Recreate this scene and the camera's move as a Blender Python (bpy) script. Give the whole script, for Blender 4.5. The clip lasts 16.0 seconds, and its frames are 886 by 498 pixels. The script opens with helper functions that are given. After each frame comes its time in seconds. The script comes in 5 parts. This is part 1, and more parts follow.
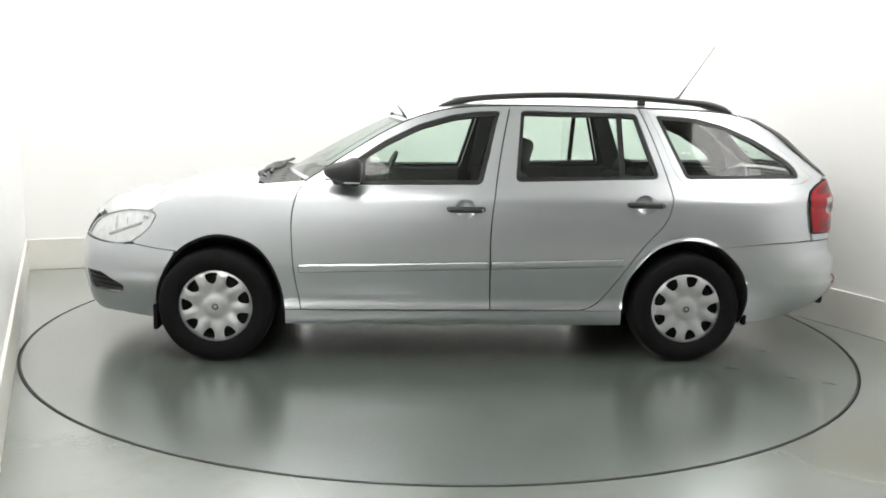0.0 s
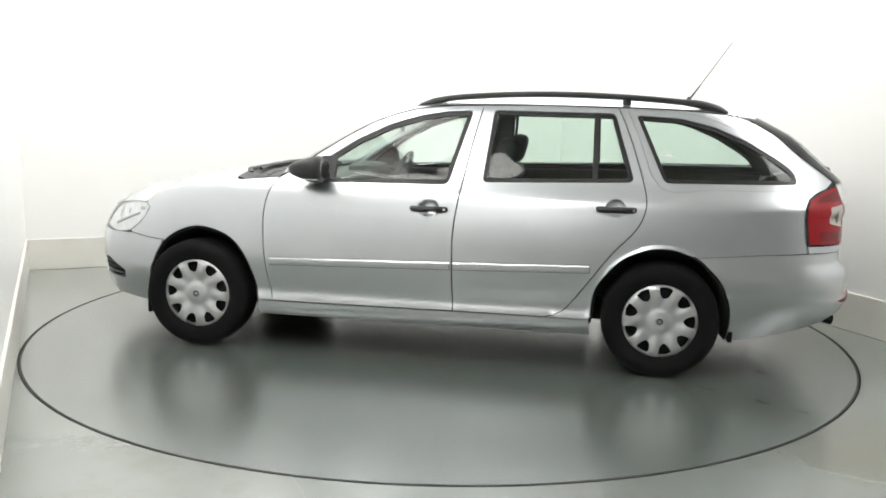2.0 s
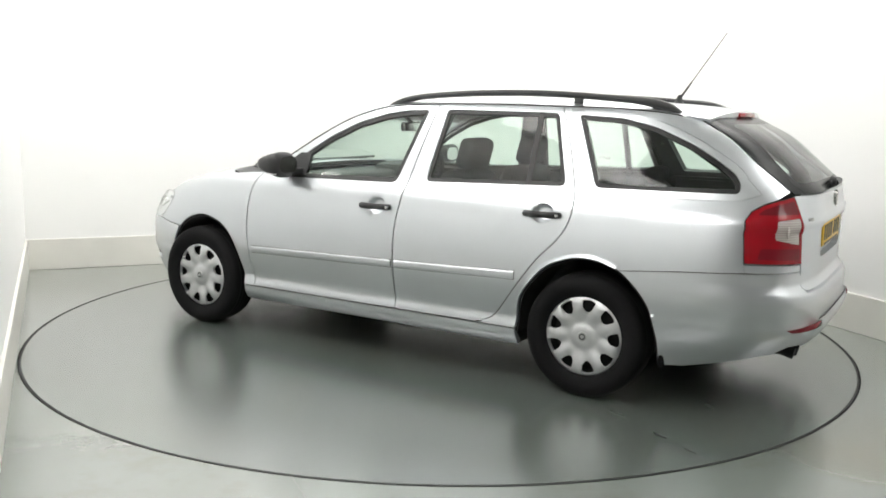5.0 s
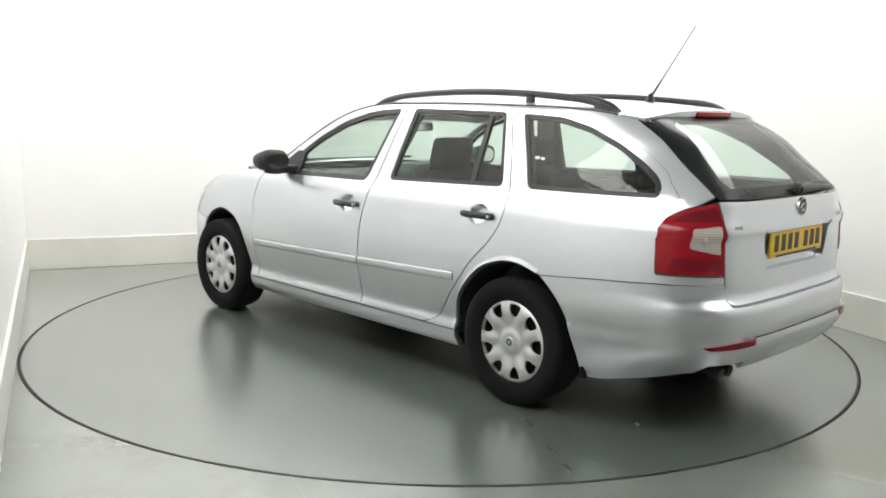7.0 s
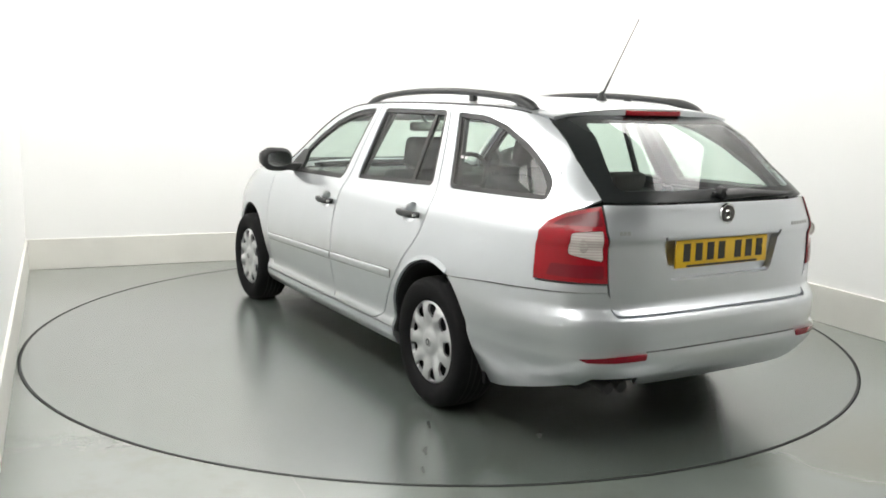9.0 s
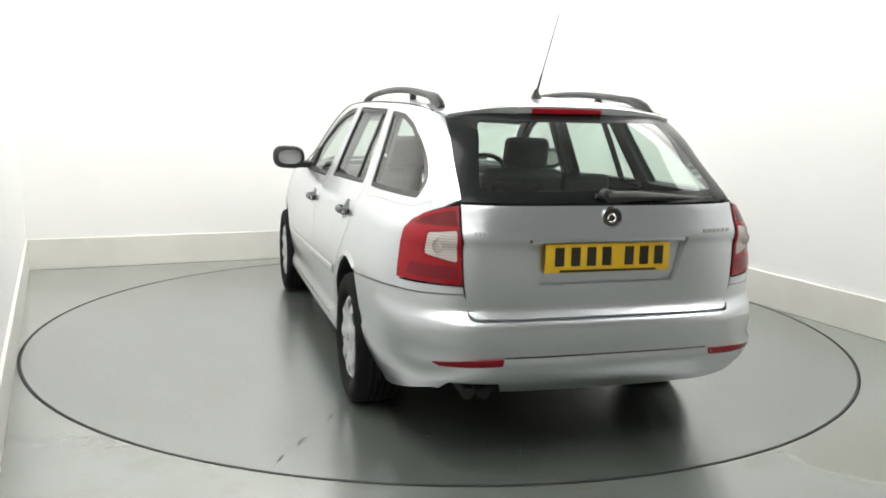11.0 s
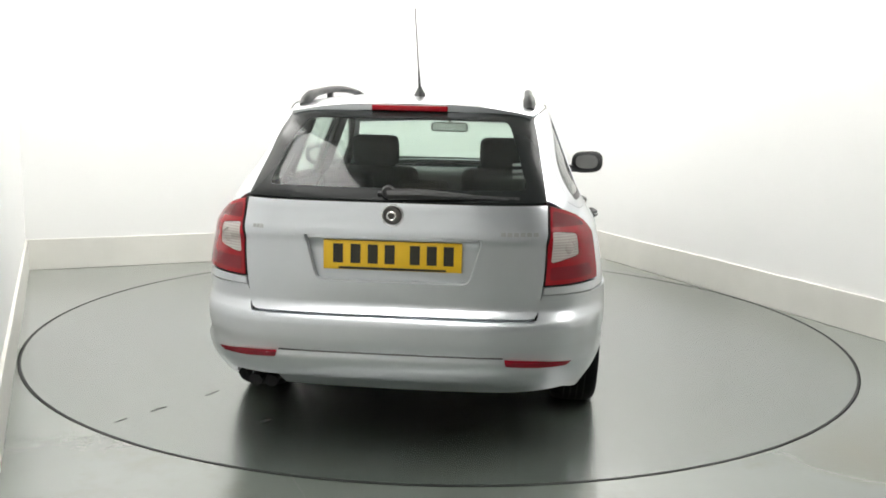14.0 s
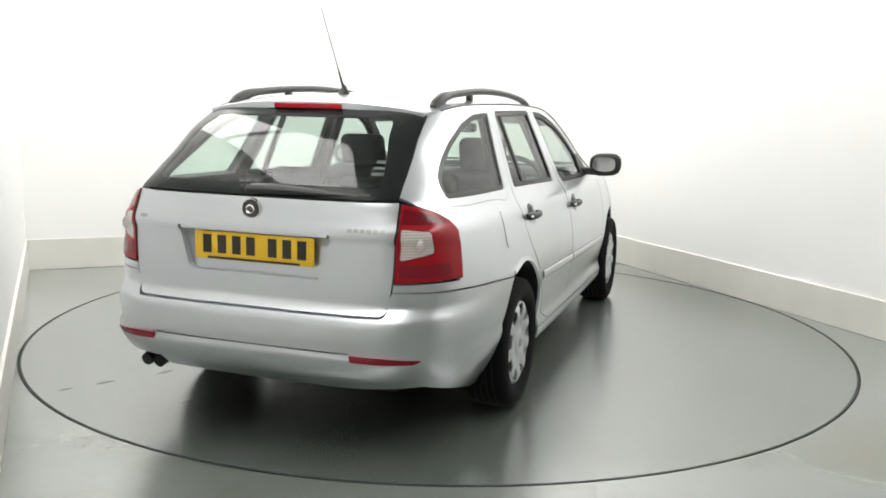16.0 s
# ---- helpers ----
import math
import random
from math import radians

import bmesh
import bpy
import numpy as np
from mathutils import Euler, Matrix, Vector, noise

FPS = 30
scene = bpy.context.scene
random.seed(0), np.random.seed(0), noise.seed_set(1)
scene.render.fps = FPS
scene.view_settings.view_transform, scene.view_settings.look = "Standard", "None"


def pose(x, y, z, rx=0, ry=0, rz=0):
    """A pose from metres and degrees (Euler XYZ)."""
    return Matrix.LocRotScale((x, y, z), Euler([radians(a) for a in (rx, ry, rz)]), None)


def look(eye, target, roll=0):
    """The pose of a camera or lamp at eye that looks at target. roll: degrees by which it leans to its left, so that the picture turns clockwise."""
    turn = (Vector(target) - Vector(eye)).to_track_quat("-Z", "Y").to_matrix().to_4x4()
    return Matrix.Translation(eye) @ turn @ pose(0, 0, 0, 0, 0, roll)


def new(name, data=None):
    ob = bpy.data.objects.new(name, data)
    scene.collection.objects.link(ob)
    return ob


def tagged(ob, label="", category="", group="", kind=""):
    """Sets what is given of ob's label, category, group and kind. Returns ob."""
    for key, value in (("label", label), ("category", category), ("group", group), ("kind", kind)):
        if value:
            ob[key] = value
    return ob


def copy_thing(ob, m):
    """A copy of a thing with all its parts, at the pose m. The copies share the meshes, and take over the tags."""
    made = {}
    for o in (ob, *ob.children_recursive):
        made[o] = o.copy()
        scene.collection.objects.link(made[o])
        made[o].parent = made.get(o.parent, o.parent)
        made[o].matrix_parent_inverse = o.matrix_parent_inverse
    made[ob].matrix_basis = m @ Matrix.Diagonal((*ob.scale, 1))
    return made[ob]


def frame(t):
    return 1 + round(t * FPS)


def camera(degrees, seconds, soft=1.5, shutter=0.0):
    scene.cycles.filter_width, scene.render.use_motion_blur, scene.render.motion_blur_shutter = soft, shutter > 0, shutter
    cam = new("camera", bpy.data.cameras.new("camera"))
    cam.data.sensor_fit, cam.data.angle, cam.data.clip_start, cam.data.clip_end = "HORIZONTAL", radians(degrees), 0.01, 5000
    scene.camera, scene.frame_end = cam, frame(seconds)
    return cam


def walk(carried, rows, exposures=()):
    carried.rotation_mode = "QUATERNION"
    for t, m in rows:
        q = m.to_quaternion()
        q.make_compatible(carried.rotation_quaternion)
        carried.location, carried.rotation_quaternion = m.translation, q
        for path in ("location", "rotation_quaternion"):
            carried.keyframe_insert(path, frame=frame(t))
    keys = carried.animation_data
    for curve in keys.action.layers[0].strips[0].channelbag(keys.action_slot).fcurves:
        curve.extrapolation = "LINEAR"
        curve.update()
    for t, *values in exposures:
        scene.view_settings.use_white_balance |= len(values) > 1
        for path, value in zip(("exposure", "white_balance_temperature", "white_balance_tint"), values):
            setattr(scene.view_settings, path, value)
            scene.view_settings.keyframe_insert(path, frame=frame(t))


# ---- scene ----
# ---- camera ----
cam = camera(53.40, 16.0, soft=1.75)
EYE = Vector((0.0, -5.536, 1.390))
PAN, TILT, ROLL = radians(0.067), radians(-9.233), 1.297
AHEAD = Vector((math.sin(PAN) * math.cos(TILT), math.cos(PAN) * math.cos(TILT), math.sin(TILT)))
VIEW = look(EYE, EYE + AHEAD, ROLL)
walk(cam, [(0.0, VIEW), (16.0, VIEW)])

# ---- light: the white booth is lit by luminous ceiling panels, unseen and assumed ----
world = bpy.data.worlds.new("world")
scene.world = world
world.use_nodes = True
world.node_tree.nodes["Background"].inputs["Color"].default_value = (0.9, 0.95, 1.0, 1)
world.node_tree.nodes["Background"].inputs["Strength"].default_value = 0.05
PANEL_POWER = 7.1
scene.view_settings.exposure = 0.0


# ---- materials ----
def material(name):
    mat = bpy.data.materials.new(name)
    mat.use_nodes = True
    return mat, mat.node_tree.nodes, mat.node_tree.links, mat.node_tree.nodes["Principled BSDF"]


def surface(name, color, rough=0.5, metal=0.0, vary=0.08, scale=8.0, grain=0.0, grain_scale=400.0, coat=0.0, rough_vary=0.1, spec=0.5):
    """A painted, plastic or rubber surface: large stains and fine grain over one base colour."""
    mat, nodes, links, bsdf = material(name)
    coords = nodes.new("ShaderNodeTexCoord")
    big = nodes.new("ShaderNodeTexNoise")
    big.inputs["Scale"].default_value, big.inputs["Detail"].default_value = scale, 6.0
    links.new(coords.outputs["Object"], big.inputs["Vector"])
    ramp = nodes.new("ShaderNodeMapRange")
    ramp.inputs["From Min"].default_value, ramp.inputs["From Max"].default_value = 0.3, 0.7
    ramp.inputs["To Min"].default_value, ramp.inputs["To Max"].default_value = 1.0 - vary, 1.0 + vary
    links.new(big.outputs["Fac"], ramp.inputs["Value"])
    tint = nodes.new("ShaderNodeVectorMath")
    tint.operation = "SCALE"
    tint.inputs[0].default_value = color
    links.new(ramp.outputs["Result"], tint.inputs["Scale"])
    links.new(tint.outputs["Vector"], bsdf.inputs["Base Color"])
    gloss = nodes.new("ShaderNodeMapRange")
    gloss.inputs["From Min"].default_value, gloss.inputs["From Max"].default_value = 0.3, 0.7
    gloss.inputs["To Min"].default_value, gloss.inputs["To Max"].default_value = rough * (1 - rough_vary), min(1.0, rough * (1 + rough_vary))
    links.new(big.outputs["Fac"], gloss.inputs["Value"])
    links.new(gloss.outputs["Result"], bsdf.inputs["Roughness"])
    bsdf.inputs["Metallic"].default_value = metal
    bsdf.inputs["Coat Weight"].default_value = coat
    bsdf.inputs["Coat Roughness"].default_value = 0.04
    bsdf.inputs["Specular IOR Level"].default_value = spec
    if grain:
        fine = nodes.new("ShaderNodeTexNoise")
        fine.inputs["Scale"].default_value, fine.inputs["Detail"].default_value = grain_scale, 3.0
        links.new(coords.outputs["Object"], fine.inputs["Vector"])
        bump = nodes.new("ShaderNodeBump")
        bump.inputs["Strength"].default_value, bump.inputs["Distance"].default_value = grain, 0.002
        links.new(fine.outputs["Fac"], bump.inputs["Height"])
        links.new(bump.outputs["Normal"], bsdf.inputs["Normal"])
    return mat


def pane(name, tint, gloss_rough=0.0):
    """Clear window glass: tinted passage, mirror gloss by the Fresnel law."""
    mat, nodes, links, bsdf = material(name)
    nodes.remove(bsdf)
    clear, shine, mix, face = (nodes.new("ShaderNode" + n) for n in ("BsdfTransparent", "BsdfGlossy", "MixShader", "LayerWeight"))
    power, scaled = nodes.new("ShaderNodeMath"), nodes.new("ShaderNodeMath")
    power.operation, power.inputs[1].default_value = "POWER", 5.0
    scaled.operation, scaled.inputs[1].default_value, scaled.inputs[2].default_value = "MULTIPLY_ADD", 0.90, 0.048
    clear.inputs["Color"].default_value = (*tint, 1)
    shine.inputs["Roughness"].default_value = gloss_rough
    face.inputs["Blend"].default_value = 0.5
    links.new(face.outputs["Facing"], power.inputs[0])
    links.new(power.outputs["Value"], scaled.inputs[0])
    links.new(scaled.outputs["Value"], mix.inputs["Fac"])
    links.new(clear.outputs["BSDF"], mix.inputs[1])
    links.new(shine.outputs["BSDF"], mix.inputs[2])
    links.new(mix.outputs["Shader"], nodes["Material Output"].inputs["Surface"])
    return mat


def glow(name, color, strength):
    mat, nodes, links, bsdf = material(name)
    bsdf.inputs["Base Color"].default_value = (0.8, 0.8, 0.8, 1)
    bsdf.inputs["Emission Color"].default_value = (*color, 1)
    bsdf.inputs["Emission Strength"].default_value = strength
    return mat


def floor_paint(name, color, rough, stains=()):
    """Worn grey floor paint: cloudy stains, dull scuffs in the gloss, fine scratches."""
    mat, nodes, links, bsdf = material(name)
    coords = nodes.new("ShaderNodeTexCoord")
    cloud, spot, fine = (nodes.new("ShaderNodeTexNoise") for _ in range(3))
    for node, scale, detail, rise in ((cloud, 1.1, 7.0, 0.6), (spot, 1.9, 6.0, 0.62), (fine, 160.0, 4.0, 0.6)):
        node.inputs["Scale"].default_value, node.inputs["Detail"].default_value, node.inputs["Roughness"].default_value = scale, detail, rise
        links.new(coords.outputs["Object"], node.inputs["Vector"])
    stain = nodes.new("ShaderNodeValToRGB")
    stain.color_ramp.elements[0].position, stain.color_ramp.elements[1].position = 0.3, 0.7
    stain.color_ramp.elements[0].color = (color[0] * 0.95, color[1] * 0.93, color[2] * 0.90, 1)
    stain.color_ramp.elements[1].color = (color[0] * 1.04, color[1] * 1.05, color[2] * 1.05, 1)
    links.new(cloud.outputs["Fac"], stain.inputs["Fac"])
    dirt = nodes.new("ShaderNodeValToRGB")
    dirt.color_ramp.elements[0].position, dirt.color_ramp.elements[1].position = 0.52, 0.72
    dirt.color_ramp.elements[0].color, dirt.color_ramp.elements[1].color = (1, 1, 1, 1), (0.86, 0.80, 0.71, 1)
    links.new(spot.outputs["Fac"], dirt.inputs["Fac"])
    mix = nodes.new("ShaderNodeMix")
    mix.data_type, mix.blend_type = "RGBA", "MULTIPLY"
    mix.inputs["Factor"].default_value = 1.0
    links.new(stain.outputs["Color"], mix.inputs["A"])
    links.new(dirt.outputs["Color"], mix.inputs["B"])
    tone = mix.outputs["Result"]
    for x, y, size, depth in stains:
        near = nodes.new("ShaderNodeVectorMath")
        near.operation, near.inputs[1].default_value = "DISTANCE", (x, y, 0)
        links.new(coords.outputs["Object"], near.inputs[0])
        worn = nodes.new("ShaderNodeMath")
        worn.operation, worn.inputs[1].default_value = "MULTIPLY_ADD", size * 1.3
        links.new(spot.outputs["Fac"], worn.inputs[0])
        links.new(near.outputs["Value"], worn.inputs[2])
        fade = nodes.new("ShaderNodeMapRange")
        fade.inputs["From Min"].default_value, fade.inputs["From Max"].default_value = size * 0.8, size * 1.7
        fade.inputs["To Min"].default_value, fade.inputs["To Max"].default_value = depth, 0.0
        links.new(worn.outputs["Value"], fade.inputs["Value"])
        soil = nodes.new("ShaderNodeMix")
        soil.data_type, soil.blend_type = "RGBA", "MULTIPLY"
        soil.inputs["B"].default_value = (0.74, 0.60, 0.42, 1)
        links.new(fade.outputs["Result"], soil.inputs["Factor"])
        links.new(tone, soil.inputs["A"])
        tone = soil.outputs["Result"]
    links.new(tone, bsdf.inputs["Base Color"])
    gloss = nodes.new("ShaderNodeMapRange")
    gloss.inputs["From Min"].default_value, gloss.inputs["From Max"].default_value = 0.3, 0.75
    gloss.inputs["To Min"].default_value, gloss.inputs["To Max"].default_value = rough * 0.92, rough * 1.15
    links.new(spot.outputs["Fac"], gloss.inputs["Value"])
    links.new(gloss.outputs["Result"], bsdf.inputs["Roughness"])
    bsdf.inputs["Coat Weight"].default_value, bsdf.inputs["Coat Roughness"].default_value = 1.0, rough * 1.15
    bsdf.inputs["Coat IOR"].default_value = 1.65
    bump = nodes.new("ShaderNodeBump")
    bump.inputs["Strength"].default_value, bump.inputs["Distance"].default_value = 0.06, 0.002
    links.new(fine.outputs["Fac"], bump.inputs["Height"])
    links.new(bump.outputs["Normal"], bsdf.inputs["Normal"])
    return mat


def silver_paint(name):
    """Metallic silver: bright flakes under a clear coat."""
    mat, nodes, links, bsdf = material(name)
    coords = nodes.new("ShaderNodeTexCoord")
    flake = nodes.new("ShaderNodeTexVoronoi")
    flake.inputs["Scale"].default_value = 900.0
    links.new(coords.outputs["Object"], flake.inputs["Vector"])
    film = nodes.new("ShaderNodeTexNoise")
    film.inputs["Scale"].default_value, film.inputs["Detail"].default_value = 3.0, 8.0
    links.new(coords.outputs["Object"], film.inputs["Vector"])
    ramp = nodes.new("ShaderNodeValToRGB")
    ramp.color_ramp.elements[0].position, ramp.color_ramp.elements[1].position = 0.3, 0.7
    ramp.color_ramp.elements[0].color, ramp.color_ramp.elements[1].color = (0.62, 0.645, 0.675, 1), (0.655, 0.68, 0.71, 1)
    links.new(film.outputs["Fac"], ramp.inputs["Fac"])
    links.new(ramp.outputs["Color"], bsdf.inputs["Base Color"])
    bump = nodes.new("ShaderNodeBump")
    bump.inputs["Strength"].default_value, bump.inputs["Distance"].default_value = 0.05, 0.0006
    links.new(flake.outputs["Color"], bump.inputs["Height"])
    links.new(bump.outputs["Normal"], bsdf.inputs["Normal"])
    bsdf.inputs["Metallic"].default_value = 0.92
    bsdf.inputs["Roughness"].default_value = 0.29
    bsdf.inputs["Coat Weight"].default_value = 0.7
    bsdf.inputs["Coat Roughness"].default_value = 0.06
    return mat


def lamp_lens(name, color, stripes, rough=0.12):
    """Moulded lamp plastic with fine prisms under a glossy face."""
    mat, nodes, links, bsdf = material(name)
    coords = nodes.new("ShaderNodeTexCoord")
    wave = nodes.new("ShaderNodeTexWave")
    wave.bands_direction = "Z"
    wave.inputs["Scale"].default_value, wave.inputs["Distortion"].default_value = stripes, 0.3
    links.new(coords.outputs["Object"], wave.inputs["Vector"])
    ramp = nodes.new("ShaderNodeValToRGB")
    ramp.color_ramp.elements[0].color = (color[0] * 0.75, color[1] * 0.7, color[2] * 0.7, 1)
    ramp.color_ramp.elements[1].color = (*color, 1)
    links.new(wave.outputs["Fac"], ramp.inputs["Fac"])
    links.new(ramp.outputs["Color"], bsdf.inputs["Base Color"])
    bsdf.inputs["Roughness"].default_value = rough
    bsdf.inputs["Specular IOR Level"].default_value = 0.35
    return mat


SILVER = silver_paint("silver_paint")
WALL = surface("white_wall_paint", (0.86, 0.86, 0.85), 0.7, vary=0.015, scale=1.2, grain=0.05, grain_scale=90)
UNSEEN_END = surface("unseen_end_grey", (0.20, 0.205, 0.205), 0.9, vary=0.2, scale=1.5, grain=0.1, grain_scale=60)
KERB = surface("cream_skirting_paint", (0.72, 0.71, 0.665), 0.45, vary=0.05, scale=2.5, grain=0.05, grain_scale=120)
CEILING = surface("ceiling_paint", (0.82, 0.82, 0.81), 0.8, vary=0.02, scale=2)
FLOOR = floor_paint("floor_paint_grey", (0.150, 0.170, 0.157), 0.22, [(1.74, -2.06, 0.32, 0.8), (1.98, -1.75, 0.25, 0.5)])
TABLE = floor_paint("turntable_paint_grey", (0.094, 0.112, 0.103), 0.235)
EDGE_GAP = surface("turntable_edge_as_gap", (0.025, 0.026, 0.026), 0.6, metal=0.1, vary=0.15, scale=20)
GAP = surface("dark_gap", (0.012, 0.012, 0.012), 0.9, vary=0.1)
CHIP = surface("worn_paint_chip", (0.045, 0.047, 0.043), 0.3, vary=0.3, scale=60, coat=1.0)
RUBBER = surface("tyre_rubber", (0.008, 0.008, 0.0085), 0.8, vary=0.2, scale=12, grain=0.3, grain_scale=250, spec=0.15)
BLACK = surface("black_trim_plastic", (0.020, 0.021, 0.022), 0.5, vary=0.12, scale=10, grain=0.2, grain_scale=500)
# rubber black for seals, also laid into gaps as painted shade
SEAL_AND_SHADE = surface("seal_rubber_and_shade", (0.006, 0.0065, 0.0065), 0.45, vary=0.1, scale=15)
FRIT = surface("black_glass_border", (0.012, 0.014, 0.014), 0.22, vary=0.05, scale=6, spec=0.12)
COVER = surface("wheel_cover_silver", (0.58, 0.59, 0.60), 0.34, metal=0.7, vary=0.07, scale=18, coat=0.2)
CHROME = surface("chrome", (0.75, 0.75, 0.74), 0.12, metal=1.0, vary=0.03)
GREY_METAL = surface("letter_grey", (0.42, 0.43, 0.43), 0.35, metal=0.5, vary=0.03)
CLOTH = surface("seat_cloth", (0.040, 0.042, 0.044), 0.95, vary=0.25, scale=30, grain=0.5, grain_scale=300, spec=0.2)
TRIM = surface("interior_trim_grey", (0.075, 0.078, 0.079), 0.7, vary=0.12, scale=14, grain=0.2, grain_scale=400)
LINING = surface("headlining", (0.30, 0.30, 0.29), 0.95, vary=0.05, scale=10, grain=0.2)
UNDER = surface("underbody_black", (0.010, 0.010, 0.011), 0.85, vary=0.3, scale=5)
GLASS = pane("window_glass_green", (0.78, 0.872, 0.82))
CLEAR = pane("lamp_cover_glass", (0.95, 0.96, 0.96))
DARK_RED = lamp_lens("smoked_lamp_lens", (0.15, 0.004, 0.010), 70.0)
RED = lamp_lens("red_lamp_lens", (0.33, 0.006, 0.014), 45.0)
WHITE_LENS = lamp_lens("clear_lamp_lens", (0.55, 0.52, 0.49), 30.0)
REFLEX = lamp_lens("red_reflector", (0.21, 0.008, 0.018), 80.0)
REFLECTOR = surface("lamp_reflector", (0.80, 0.81, 0.82), 0.35, metal=0.3, vary=0.1, scale=25)
YELLOW = surface("plate_yellow", (0.74, 0.46, 0.02), 0.35, vary=0.04, scale=15)
INK = surface("plate_black", (0.02, 0.018, 0.012), 0.45, vary=0.05)
WHITE_TAG = surface("white_label", (0.7, 0.7, 0.7), 0.5, vary=0.05)
NOTICE = surface("faded_notice", (0.16, 0.165, 0.165), 0.6, vary=0.1)
DIFFUSER = glow("light_diffuser", (1.0, 0.985, 0.95), PANEL_POWER)
EXHAUST = surface("exhaust_steel", (0.10, 0.095, 0.09), 0.4, metal=0.8, vary=0.2, scale=30)


# ---- building tools ----
def mesh_object(name, data, mat, parent=None, label=""):
    ob = new(name, data)
    data.materials.append(mat)
    if parent:
        ob.parent = parent
    if label:
        ob["label"] = label
    return ob


def part(name, bm, mat, parent=None, label="", smooth=True, angle=40):
    """Links a bmesh as one mesh object under a thing or a part."""
    data = bpy.data.meshes.new(name)
    bmesh.ops.recalc_face_normals(bm, faces=bm.faces)
    bm.to_mesh(data)
    bm.free()
    if smooth:
        data.shade_smooth()
        data.set_sharp_from_angle(angle=radians(angle))
    return mesh_object(name, data, mat, parent, label)


def thing(name, label, category, group="", kind="", at=(0, 0, 0)):
    ob = new(name)
    ob.empty_display_size = 0.2
    ob.location = at
    return tagged(ob, label, category, group, kind)


def box(bm, x0, x1, y0, y1, z0, z1, bevel=0.0, m=None, segments=2):
    made = bmesh.ops.create_cube(bm, size=1.0)
    verts = made["verts"]
    bmesh.ops.scale(bm, vec=(x1 - x0, y1 - y0, z1 - z0), verts=verts)
    bmesh.ops.translate(bm, vec=((x0 + x1) / 2, (y0 + y1) / 2, (z0 + z1) / 2), verts=verts)
    if m is not None:
        bmesh.ops.transform(bm, matrix=m, verts=verts)
    if bevel:
        edges = list({e for v in verts for e in v.link_edges})
        bmesh.ops.bevel(bm, geom=edges, offset=bevel, segments=segments, affect="EDGES", profile=0.5)
    return bm


def lathe(bm, profile, steps=48, axis="Y", centre=(0, 0, 0)):
    """Turns (radius, along) pairs round an axis."""
    rings = []
    for k in range(steps):
        a = 2 * math.pi * k / steps
        c, s = math.cos(a), math.sin(a)
        ring = []
        for r, h in profile:
            p = {"Y": (r * c, h, r * s), "Z": (r * c, r * s, h), "X": (h, r * c, r * s)}[axis]
            ring.append(bm.verts.new(Vector(p) + Vector(centre)))
        rings.append(ring)
    for k in range(steps):
        a, b = rings[k], rings[(k + 1) % steps]
        for i in range(len(profile) - 1):
            bm.faces.new((a[i], a[i + 1], b[i + 1], b[i]))
    return bm


def tube(bm, points, radius, sides=8, flat=1.0, caps=True):
    """A round or flattened bar along a line of points; radius may be a list."""
    points = [Vector(p) for p in points]
    rad = radius if isinstance(radius, (list, tuple)) else [radius] * len(points)
    rings = []
    for i, p in enumerate(points):
        way = (points[min(i + 1, len(points) - 1)] - points[max(i - 1, 0)]).normalized()
        side = way.cross(Vector((0, 0, 1)))
        side = side.normalized() if side.length > 1e-4 else Vector((0, 1, 0))
        up = side.cross(way).normalized()
        rings.append([bm.verts.new(p + side * (rad[i] * math.cos(2 * math.pi * k / sides)) + up * (rad[i] * flat * math.sin(2 * math.pi * k / sides)))
                      for k in range(sides)])
    for a, b in zip(rings, rings[1:]):
        for k in range(sides):
            bm.faces.new((a[k], a[(k + 1) % sides], b[(k + 1) % sides], b[k]))
    if caps:
        bm.faces.new(rings[0])
        bm.faces.new(rings[-1])
    return bm


def curve_of(xs, ys):
    """A smooth monotone curve through points, as a function."""
    x, y = np.array(xs, float), np.array(ys, float)
    h, d = np.diff(x), np.diff(y) / np.diff(x)
    m = np.zeros(len(x))
    m[0], m[-1] = d[0], d[-1]
    for i in range(1, len(x) - 1):
        if d[i - 1] * d[i] > 0:
            w1, w2 = 2 * h[i] + h[i - 1], h[i] + 2 * h[i - 1]
            m[i] = (w1 + w2) / (w1 / d[i - 1] + w2 / d[i])

    def value(q):
        q = min(max(q, x[0]), x[-1])
        i = min(int(np.searchsorted(x, q, "right")) - 1, len(x) - 2)
        t = (q - x[i]) / h[i]
        return float((2 * t**3 - 3 * t**2 + 1) * y[i] + (t**3 - 2 * t**2 + t) * h[i] * m[i] + (3 * t**2 - 2 * t**3) * y[i + 1] + (t**3 - t**2) * h[i] * m[i + 1])

    return value


def smooth_line(points, k=5):
    """A Catmull-Rom line through the points."""
    p = [np.array(q, float) for q in points]
    p = [2 * p[0] - p[1], *p, 2 * p[-1] - p[-2]]
    out = []
    for i in range(1, len(p) - 2):
        for j in range(k):
            t = j / k
            out.append(tuple(0.5 * (2 * p[i] + (p[i + 1] - p[i - 1]) * t + (2 * p[i - 1] - 5 * p[i] + 4 * p[i + 1] - p[i + 2]) * t * t
                                    + (3 * p[i] - p[i - 1] - 3 * p[i + 1] + p[i + 2]) * t**3)))
    out.append(tuple(p[-2]))
    return out


